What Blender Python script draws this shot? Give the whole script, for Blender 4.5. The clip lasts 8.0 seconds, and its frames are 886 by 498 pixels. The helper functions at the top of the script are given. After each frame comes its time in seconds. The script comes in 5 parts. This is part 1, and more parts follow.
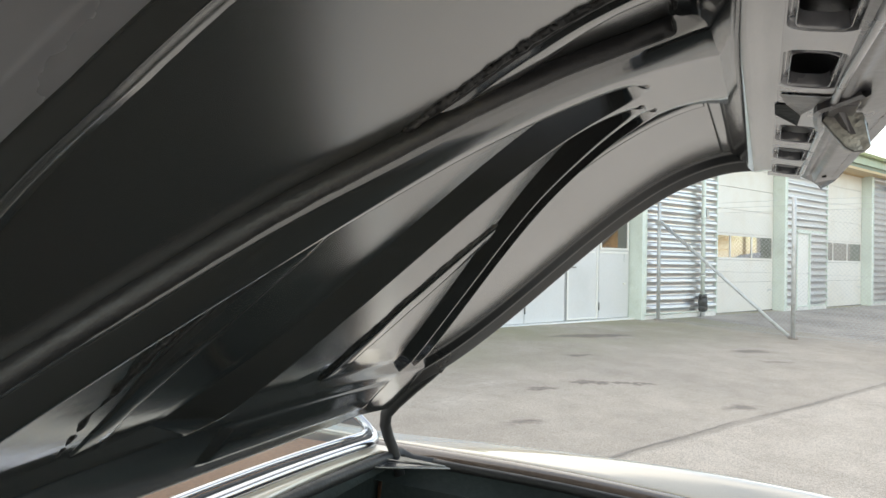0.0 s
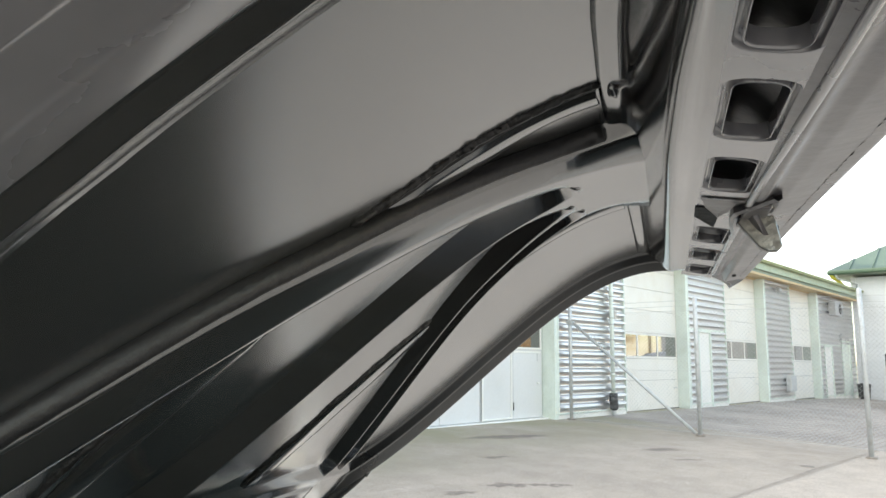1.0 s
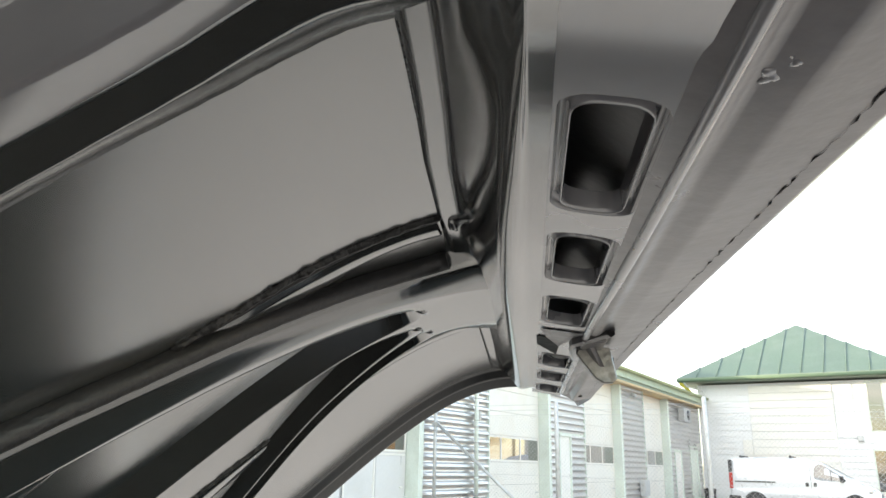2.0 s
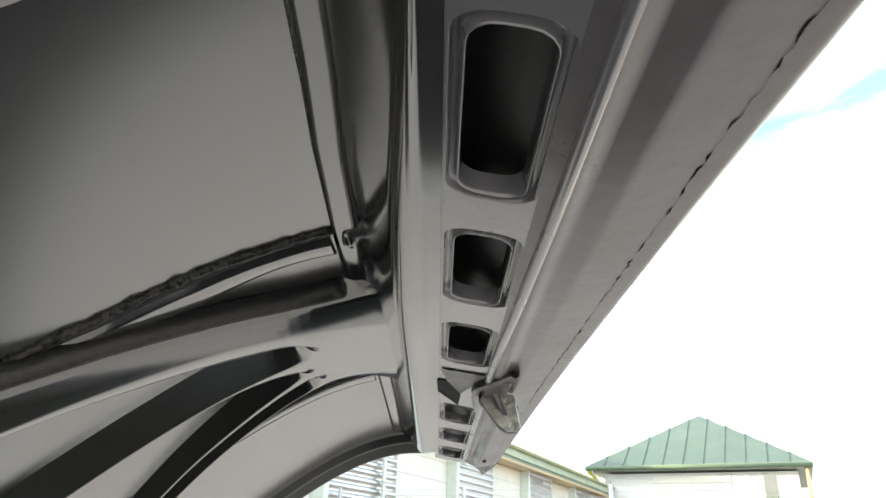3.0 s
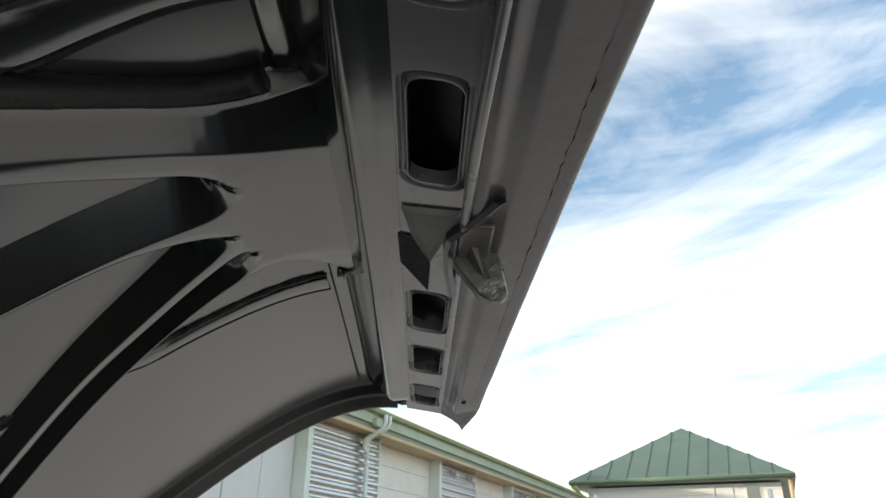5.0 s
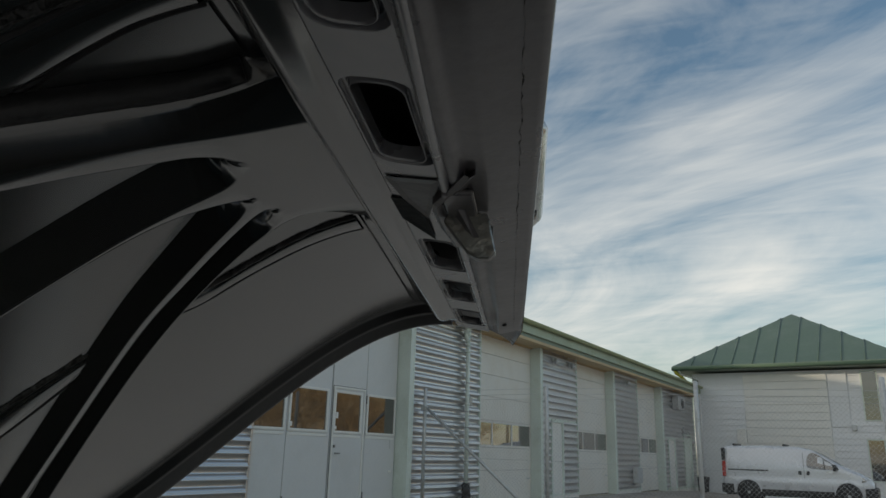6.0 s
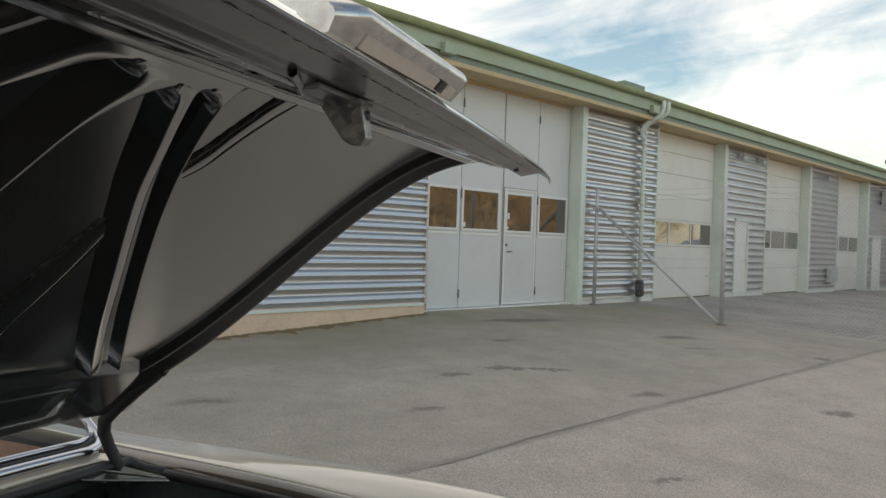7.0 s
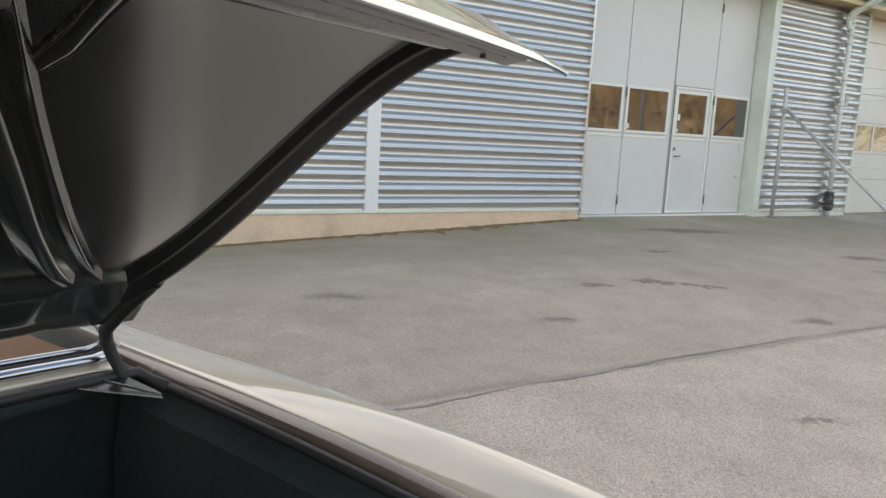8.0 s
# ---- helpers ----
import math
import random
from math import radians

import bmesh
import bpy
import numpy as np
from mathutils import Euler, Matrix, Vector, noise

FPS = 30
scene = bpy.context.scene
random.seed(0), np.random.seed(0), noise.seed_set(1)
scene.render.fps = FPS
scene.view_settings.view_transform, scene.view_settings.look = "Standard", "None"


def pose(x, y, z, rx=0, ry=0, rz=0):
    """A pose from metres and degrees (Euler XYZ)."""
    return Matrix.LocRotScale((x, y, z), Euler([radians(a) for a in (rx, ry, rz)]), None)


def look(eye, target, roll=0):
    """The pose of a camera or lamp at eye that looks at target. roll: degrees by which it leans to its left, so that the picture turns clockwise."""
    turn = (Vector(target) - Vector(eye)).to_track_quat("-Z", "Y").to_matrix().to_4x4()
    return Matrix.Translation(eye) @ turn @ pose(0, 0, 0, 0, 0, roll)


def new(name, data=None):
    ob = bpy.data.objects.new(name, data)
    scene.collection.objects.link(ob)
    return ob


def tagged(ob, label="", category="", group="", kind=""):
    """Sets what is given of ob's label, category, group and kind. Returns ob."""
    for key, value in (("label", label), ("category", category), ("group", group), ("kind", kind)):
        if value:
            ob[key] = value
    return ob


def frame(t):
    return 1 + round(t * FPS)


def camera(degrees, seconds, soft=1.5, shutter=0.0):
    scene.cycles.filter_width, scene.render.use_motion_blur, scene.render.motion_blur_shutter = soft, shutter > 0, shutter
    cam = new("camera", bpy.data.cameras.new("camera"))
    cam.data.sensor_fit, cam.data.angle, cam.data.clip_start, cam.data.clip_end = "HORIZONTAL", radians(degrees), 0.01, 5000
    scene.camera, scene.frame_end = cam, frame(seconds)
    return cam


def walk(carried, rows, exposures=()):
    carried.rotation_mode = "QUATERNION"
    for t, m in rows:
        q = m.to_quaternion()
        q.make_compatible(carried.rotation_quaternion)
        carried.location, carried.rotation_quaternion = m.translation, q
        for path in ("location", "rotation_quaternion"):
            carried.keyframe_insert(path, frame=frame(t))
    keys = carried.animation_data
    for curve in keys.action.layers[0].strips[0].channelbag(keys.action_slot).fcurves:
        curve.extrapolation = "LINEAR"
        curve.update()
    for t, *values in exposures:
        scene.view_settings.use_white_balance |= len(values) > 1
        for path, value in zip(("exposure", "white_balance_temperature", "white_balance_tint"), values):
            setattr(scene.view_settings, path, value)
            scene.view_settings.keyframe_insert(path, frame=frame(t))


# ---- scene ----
cam = camera(62.8, 8.0)
EXPOSURE = [(0, 1.75, 6550, 8), (1, 1.85, 6450, 8), (2.2, 2.0, 6450, 8), (3.4, 2.1, 6450, 8), (4.6, 1.9, 6500, 8), (5.2, .3, 6200, 7), (5.8, -.4, 6050, 5), (6.2, -.35, 6250, 6), (6.5, -.15, 6450, 7), (7, .5, 6750, 9), (8, 1.1, 6700, 11.5)]
PATH = [
    (0, (0.267, 0.229, 1.394), (1.585, 1.733, 1.422), 1.0),
    (0.5, (0.247, 0.242, 1.396), (1.645, 1.661, 1.582), 0.6),
    (1, (0.243, 0.247, 1.388), (1.711, 1.571, 1.693), 0.6),
    (1.5, (0.26, 0.244, 1.403), (1.812, 1.433, 1.821), 0.8),
    (2, (0.271, 0.23, 1.42), (1.898, 1.243, 1.988), 1.2),
    (2.2, (0.28, 0.229, 1.418), (1.924, 1.179, 2.044), 1.2),
    (3.3, (0.366, 0.257, 1.374), (2.034, 1.007, 2.185), 1.4),
    (3.5, (0.387, 0.265, 1.364), (2.055, 1.001, 2.187), 0.9),
    (4, (0.454, 0.298, 1.347), (2.122, 1.024, 2.177), 1.0),
    (4.5, (0.51, 0.325, 1.312), (2.179, 1.047, 2.144), 0.8),
    (4.7, (0.543, 0.331, 1.309), (2.213, 1.049, 2.141), 0.6),
    (5.8, (0.569, 0.262, 1.33), (2.222, 1.18, 1.981), 1.4),
    (6, (0.553, 0.224, 1.353), (2.191, 1.237, 1.892), 1.6),
    (6.5, (0.558, 0.098, 1.394), (2.113, 1.338, 1.607), 1.9),
    (7, (0.697, 0.01, 1.432), (2.096, 1.439, 1.411), 1.9),
    (7.5, (0.864, -0.054, 1.433), (2.07, 1.534, 1.283), 1.7),
    (8, (1.083, 0.027, 1.456), (2.109, 1.716, 1.143), 3.0),
]
walk(cam, [(t, look(eye, target, roll)) for t, eye, target, roll in PATH], EXPOSURE)
# -- world and light --
SUN_AZ, SUN_EL = radians(118), radians(9)      # where the sun stands: its bearing from +x, counter-clockwise, and height
world = bpy.data.worlds.new("sky")
scene.world = world
world.use_nodes = True
wt = world.node_tree
wt.nodes.clear()
w_out = wt.nodes.new("ShaderNodeOutputWorld")
w_bg = wt.nodes.new("ShaderNodeBackground")
w_sky = wt.nodes.new("ShaderNodeTexSky")
w_sky.sky_type, w_sky.sun_disc = "NISHITA", False
w_sky.sun_elevation, w_sky.sun_rotation = SUN_EL, radians(90) - SUN_AZ
w_sky.air_density, w_sky.dust_density, w_sky.ozone_density = 1.0, 1.0, 1.2
w_bg.inputs["Strength"].default_value = 0.2
w_co = wt.nodes.new("ShaderNodeTexCoord")
w_sep = wt.nodes.new("ShaderNodeSeparateXYZ")
w_div = wt.nodes.new("ShaderNodeVectorMath")
w_div.operation = "DIVIDE"
w_add = wt.nodes.new("ShaderNodeMath")
w_add.operation, w_add.inputs[1].default_value = "ADD", 0.16
w_abs = wt.nodes.new("ShaderNodeMath")
w_abs.operation = "ABSOLUTE"
w_cmb = wt.nodes.new("ShaderNodeCombineXYZ")
w_cmb.inputs[2].default_value = 1.0


def cloud_noise(turn, stretch, shift, scale, detail, rough, distort):
    """Cloud pattern on the plane overhead, drawn out along one bearing."""
    mp, ns = wt.nodes.new("ShaderNodeMapping"), wt.nodes.new("ShaderNodeTexNoise")
    mp.vector_type = "TEXTURE"
    mp.inputs["Rotation"].default_value[2] = radians(turn)
    mp.inputs["Scale"].default_value = (stretch, 1, 1)
    mp.inputs["Location"].default_value = (*shift, 0)
    ns.inputs["Scale"].default_value, ns.inputs["Detail"].default_value = scale, detail
    ns.inputs["Roughness"].default_value, ns.inputs["Distortion"].default_value = rough, distort
    wt.links.new(w_div.outputs[0], mp.inputs[0])
    wt.links.new(mp.outputs[0], ns.inputs["Vector"])
    return ns.outputs["Fac"]


def sky_math(kind, a, c, d=0.0):
    n = wt.nodes.new("ShaderNodeMath")
    n.operation = kind
    for k, v in enumerate((a, c, d)):
        if isinstance(v, (int, float)):
            n.inputs[k].default_value = v
        else:
            wt.links.new(v, n.inputs[k])
    return n.outputs[0]


w_veil = cloud_noise(60, 2.0, (-0.05, 0.0), 1.7, 8, 0.6, 0.9)        # drawn-out cirrus
w_bank = cloud_noise(62, 1.6, (1.75, 0.5), 0.9, 4, 0.5, 0.2)          # broad patches of thicker cloud
w_ripple = cloud_noise(98, 4.0, (0.35, 0.1), 13.0, 3, 0.5, 0.6)       # fine ripples across the streaks
w_sum = sky_math("MULTIPLY_ADD", w_bank, 0.75, sky_math("MULTIPLY", w_veil, 0.55))
w_sum = sky_math("MULTIPLY_ADD", w_ripple, 0.11, w_sum)
w_ramp = wt.nodes.new("ShaderNodeValToRGB")
w_ramp.color_ramp.elements[0].position, w_ramp.color_ramp.elements[1].position = 0.605, 0.9
w_ramp.color_ramp.elements[0].color, w_ramp.color_ramp.elements[1].color = (0.0, 0.0, 0.0, 1), (0.85, 0.85, 0.85, 1)
w_mix = wt.nodes.new("ShaderNodeMixRGB")
w_mix.inputs[2].default_value = (6.1, 5.6, 5.0, 1)
wt.links.new(w_co.outputs["Generated"], w_sep.inputs[0])
wt.links.new(w_sep.outputs[2], w_abs.inputs[0])
wt.links.new(w_abs.outputs[0], w_add.inputs[0])
wt.links.new(w_add.outputs[0], w_cmb.inputs[0])
wt.links.new(w_add.outputs[0], w_cmb.inputs[1])
wt.links.new(w_co.outputs["Generated"], w_div.inputs[0])
wt.links.new(w_cmb.outputs[0], w_div.inputs[1])
wt.links.new(w_sum, w_ramp.inputs[0])
wt.links.new(w_ramp.outputs[0], w_mix.inputs[0])
wt.links.new(w_sky.outputs[0], w_mix.inputs[1])
wt.links.new(w_mix.outputs[0], w_bg.inputs[0])
wt.links.new(w_bg.outputs[0], w_out.inputs[0])

sun = new("sun", bpy.data.lights.new("sun", "SUN"))
sun.data.energy, sun.data.angle, sun.data.color = 2.6, radians(1.0), (1.0, 0.8, 0.58)
sun.matrix_world = look((0, 0, 30), (-math.cos(SUN_AZ) * math.cos(SUN_EL), -math.sin(SUN_AZ) * math.cos(SUN_EL), 30 - math.sin(SUN_EL)))


# -- materials --
def mat(name, color, rough=0.6, metal=0.0, vary=0.12, scale=3.0, fine=60.0, bump=0.0, bump_scale=120.0, spec=0.5, coat=0.0,
        coat_rough=0.1, rough_vary=0.08, coat_ior=1.5, dirt=None, dirt_scale=1.5, dirt_amount=0.0, island=0.0):
    """A procedural surface: colour varied at two scales, patchy gloss, fine relief and stains with a shape of their own."""
    m = bpy.data.materials.new(name)
    m.use_nodes = True
    nt = m.node_tree
    N, L = nt.nodes.new, nt.links.new
    b = nt.nodes["Principled BSDF"]
    co = N("ShaderNodeTexCoord")
    big, small = N("ShaderNodeTexNoise"), N("ShaderNodeTexNoise")
    big.inputs["Scale"].default_value, small.inputs["Scale"].default_value = scale, fine
    big.inputs["Detail"].default_value, small.inputs["Detail"].default_value = 6, 4
    for n in (big, small):
        L(co.outputs["Object"], n.inputs["Vector"])
    mixf = N("ShaderNodeMath")
    mixf.operation = "MULTIPLY_ADD"
    mixf.inputs[1].default_value = 0.5
    L(small.outputs["Fac"], mixf.inputs[0])
    half = N("ShaderNodeMath")
    half.operation, half.inputs[1].default_value = "MULTIPLY", 0.5
    L(big.outputs["Fac"], half.inputs[0])
    L(half.outputs[0], mixf.inputs[2])
    mr = N("ShaderNodeMapRange")
    mr.inputs["From Min"].default_value, mr.inputs["From Max"].default_value = 0.3, 0.7
    mr.inputs["To Min"].default_value, mr.inputs["To Max"].default_value = 1 - vary, 1 + vary
    L(mixf.outputs[0], mr.inputs["Value"])
    hsv = N("ShaderNodeHueSaturation")
    hsv.inputs["Color"].default_value = (*color, 1)
    L(mr.outputs[0], hsv.inputs["Value"])
    col = hsv.outputs[0]
    if island:
        oi = N("ShaderNodeObjectInfo")
        mi = N("ShaderNodeMapRange")
        mi.inputs["To Min"].default_value, mi.inputs["To Max"].default_value = 1 - island, 1 + island
        L(oi.outputs["Random"], mi.inputs["Value"])
        h2 = N("ShaderNodeHueSaturation")
        L(col, h2.inputs["Color"])
        L(mi.outputs[0], h2.inputs["Value"])
        col = h2.outputs[0]
    if dirt:
        dn = N("ShaderNodeTexNoise")
        dn.inputs["Scale"].default_value, dn.inputs["Detail"].default_value, dn.inputs["Roughness"].default_value = dirt_scale, 8, 0.65
        L(co.outputs["Object"], dn.inputs["Vector"])
        dr = N("ShaderNodeMapRange")
        dr.inputs["From Min"].default_value, dr.inputs["From Max"].default_value = 0.5, 0.72
        dr.inputs["To Max"].default_value = dirt_amount
        L(dn.outputs["Fac"], dr.inputs["Value"])
        dm = N("ShaderNodeMixRGB")
        dm.inputs[2].default_value = (*dirt, 1)
        L(dr.outputs[0], dm.inputs[0])
        L(col, dm.inputs[1])
        col = dm.outputs[0]
    L(col, b.inputs["Base Color"])
    rr = N("ShaderNodeMapRange")
    rr.inputs["From Min"].default_value, rr.inputs["From Max"].default_value = 0.3, 0.7
    rr.inputs["To Min"].default_value, rr.inputs["To Max"].default_value = max(0.02, rough - rough_vary), min(1, rough + rough_vary)
    L(big.outputs["Fac"], rr.inputs["Value"])
    L(rr.outputs[0], b.inputs["Roughness"])
    b.inputs["Metallic"].default_value = metal
    b.inputs["Specular IOR Level"].default_value = spec
    b.inputs["Coat Weight"].default_value, b.inputs["Coat Roughness"].default_value, b.inputs["Coat IOR"].default_value = coat, coat_rough, coat_ior
    if bump:
        bn = N("ShaderNodeTexNoise")
        bn.inputs["Scale"].default_value, bn.inputs["Detail"].default_value = bump_scale, 3
        L(co.outputs["Object"], bn.inputs["Vector"])
        bp = N("ShaderNodeBump")
        bp.inputs["Strength"].default_value, bp.inputs["Distance"].default_value = bump, 0.01
        L(bn.outputs["Fac"], bp.inputs["Height"])
        L(bp.outputs[0], b.inputs["Normal"])
    return m


def glass_mat(name, color=(0.03, 0.035, 0.04), rough=0.03):
    m = mat(name, color, rough, 0.0, 0.05, 1.0, 10.0, rough_vary=0.01, spec=1.0, coat=1.0, coat_rough=rough, coat_ior=1.9)
    return m


M_LID = mat("dark_satin_paint", (0.0325, 0.034, 0.034), 0.13, 0.0, 0.18, 4, 90, bump=0.02, bump_scale=35, spec=1.0, coat=1.0, coat_rough=0.1, rough_vary=0.04, coat_ior=1.85)
M_SKIN = mat("soft_dark_satin_paint", (0.0325, 0.034, 0.034), 0.19, 0.0, 0.12, 4, 90, bump=0.008, bump_scale=35, spec=1.0, coat=1.0, coat_rough=0.18, rough_vary=0.04, coat_ior=1.85)
# lid paint made lighter: the light on the near rail is put into colour
M_RAIL = mat("lightened_grey_paint", (0.162, 0.161, 0.173), 0.26, 0.0, 0.07, 7, 60, spec=0.8, coat=1.0, coat_rough=0.14, rough_vary=0.04, coat_ior=1.8)
# black that stands for shade on the far rail and inside the rear rail
M_SHADE = mat("black_for_shade", (0.016, 0.0165, 0.017), 0.34, 0.0, 0.2, 9, 120, bump=0.05, bump_scale=80, spec=0.5, coat=0.25, coat_rough=0.2)
M_LIP = mat("grey_primer_paint", (0.106, 0.101, 0.107), 0.32, 0.0, 0.14, 9, 120, bump=0.05, bump_scale=60, spec=0.6, coat=0.42, coat_rough=0.16, coat_ior=1.68, dirt=(0.05, 0.035, 0.03), dirt_scale=14, dirt_amount=0.25)
# cream paint browned by the dark lid it mirrors, as a base colour
M_ROLL = mat("brown_reflection_paint", (0.1, 0.075, 0.06), 0.2, 0.0, 0.15, 8, 90, coat=0.8, coat_rough=0.08)
M_CREAM = mat("cream_car_paint", (0.55, 0.48, 0.385), 0.22, 0.05, 0.04, 6, 300, coat=1.0, coat_rough=0.04, rough_vary=0.015, coat_ior=2.0)
M_CHROME = mat("chrome", (0.52, 0.53, 0.57), 0.14, 1.0, 0.04, 8, 90, rough_vary=0.03)
M_WORN = mat("worn_cast_metal", (0.27, 0.265, 0.25), 0.34, 0.7, 0.25, 25, 150, bump=0.2, bump_scale=90, dirt=(0.06, 0.05, 0.04), dirt_scale=30, dirt_amount=0.7)
M_LAMP = mat("dull_chrome", (0.55, 0.54, 0.52), 0.22, 0.9, 0.15, 20, 120, dirt=(0.2, 0.18, 0.16), dirt_scale=25, dirt_amount=0.6)
M_LENS = mat("clouded_beige_plastic", (0.5, 0.43, 0.38), 0.3, 0.0, 0.1, 20, 120, coat=0.4)
M_BLACK = mat("black_rubber", (0.018, 0.018, 0.019), 0.5, 0.0, 0.2, 20, 150, bump=0.15, bump_scale=150)
M_SEAL = mat("black_sealant", (0.012, 0.012, 0.012), 0.42, 0.0, 0.3, 30, 150, bump=0.9, bump_scale=70)
M_TRUNK = mat("dark_trunk_lining", (0.02, 0.0265, 0.0265), 0.7, 0.0, 0.3, 5, 60, bump=0.2, bump_scale=60, spec=0.2)
M_TRUNK_METAL = mat("dark_trunk_paint", (0.02, 0.024, 0.03), 0.25, 0.3, 0.2, 6, 60, coat=0.4)


def clear_glass(name, tint):
    """A thin pane: clear, with a mirror gloss that grows at a slant."""
    m = bpy.data.materials.new(name)
    m.use_nodes = True
    nt = m.node_tree
    nt.nodes.clear()
    out, mx, tr, gl, fr = [nt.nodes.new("ShaderNode" + k) for k in ("OutputMaterial", "MixShader", "BsdfTransparent", "BsdfGlossy", "Fresnel")]
    tr.inputs[0].default_value = (*tint, 1)
    gl.inputs["Roughness"].default_value = 0.02
    fr.inputs["IOR"].default_value = 1.55
    for a, c in ((fr.outputs[0], mx.inputs[0]), (tr.outputs[0], mx.inputs[1]), (gl.outputs[0], mx.inputs[2]), (mx.outputs[0], out.inputs[0])):
        nt.links.new(a, c)
    return m


M_RGLASS = clear_glass("car_window_glass", (0.82, 0.88, 0.86))
M_CLOTH = mat("tan_trim_cloth", (0.78, 0.42, 0.25), 0.9, 0.0, 0.15, 4, 120, bump=0.2, bump_scale=200, spec=0.2)
M_CLAD = mat("galvanised_sheet", (0.585, 0.575, 0.577), 0.3, 0.9, 0.03, 0.6, 8, rough_vary=0.03, dirt=(0.45, 0.44, 0.42), dirt_scale=0.7, dirt_amount=0.2)
M_GREEN = mat("pale_green_trim_paint", (0.68, 0.75, 0.695), 0.45, 0.0, 0.07, 2, 30, dirt=(0.45, 0.5, 0.4), dirt_scale=3, dirt_amount=0.35)
M_FASCIA = mat("moss_green_fascia_paint", (0.34, 0.38, 0.2), 0.45, 0.0, 0.09, 1.5, 20, dirt=(0.2, 0.21, 0.12), dirt_scale=2, dirt_amount=0.5)
M_EAVE = mat("grey_green_eaves_paint", (0.22, 0.27, 0.21), 0.5, 0.0, 0.1, 2, 30)
M_GUTTER = mat("dull_green_gutter_paint", (0.13, 0.19, 0.13), 0.75, 0.0, 0.12, 2, 30, spec=0.2)
M_BOARD = mat("grey_green_board_paint", (0.4, 0.46, 0.34), 0.5, 0.0, 0.08, 2, 30, dirt=(0.28, 0.31, 0.2), dirt_scale=2, dirt_amount=0.5)
M_SOFFIT = mat("brown_wooden_soffit", (0.56, 0.43, 0.25), 0.6, 0.0, 0.2, 2, 40)
M_FOLD = mat("grey_white_door_paint", (0.645, 0.652, 0.655), 0.42, 0.0, 0.04, 1.0, 20, dirt=(0.53, 0.54, 0.53), dirt_scale=1.3, dirt_amount=0.4)
M_GARAGE = mat("cream_white_door_paint", (0.76, 0.745, 0.7), 0.45, 0.0, 0.03, 1.0, 20, dirt=(0.62, 0.56, 0.47), dirt_scale=0.8, dirt_amount=0.4)
M_WHITE = mat("white_paint", (0.78, 0.78, 0.75), 0.4, 0.0, 0.04, 3, 40)
M_PANE = glass_mat("window_glass", (0.035, 0.03, 0.025), 0.03)
M_PLINTH = mat("sandstone_coloured_render", (0.72, 0.55, 0.41), 0.85, 0.0, 0.12, 2.5, 30, bump=0.5, bump_scale=60, dirt=(0.3, 0.27, 0.18), dirt_scale=2.2, dirt_amount=0.5)
M_STEEL = mat("galvanised_steel_tube", (0.55, 0.57, 0.58), 0.5, 0.35, 0.12, 6, 60, dirt=(0.25, 0.24, 0.22), dirt_scale=9, dirt_amount=0.5)
M_WIRE = mat("fence_wire", (0.56, 0.58, 0.58), 0.5, 0.3, 0.1)
M_ROOF = mat("green_metal_roof", (0.1, 0.155, 0.125), 0.36, 0.1, 0.16, 0.6, 12, dirt=(0.15, 0.205, 0.175), dirt_scale=0.7, dirt_amount=0.6, island=0.08)
M_SIDING = mat("white_siding_paint", (0.76, 0.78, 0.8), 0.5, 0.0, 0.05, 0.5, 12, island=0.03)
M_VAN = mat("silver_van_paint", (0.7, 0.72, 0.76), 0.3, 0.25, 0.03, 2, 40, coat=0.8)
M_DARK = mat("dark_plastic", (0.03, 0.03, 0.032), 0.5, 0.0, 0.15)
M_RED = mat("red_lamp_glass", (0.45, 0.04, 0.03), 0.15, 0.0, 0.05)
M_TYRE = mat("tyre_rubber", (0.02, 0.02, 0.02), 0.8, 0.0, 0.2)
M_HUB = mat("grey_hub_cap", (0.42, 0.42, 0.43), 0.4, 0.5, 0.1)
M_BRICK = mat("tan_brick_wall", (0.66, 0.54, 0.38), 0.85, 0.0, 0.25, 1.0, 14)
M_BARK = mat("bare_bark", (0.5, 0.36, 0.19), 0.9, 0.0, 0.3, 2, 20)
M_TAR = mat("dark_tar_filled_crack", (0.27, 0.24, 0.21), 0.85, 0.0, 0.3, 8, 60)
M_YELLOW = mat("yellow_plastic_pipe", (0.6, 0.55, 0.08), 0.4, 0.0, 0.1)


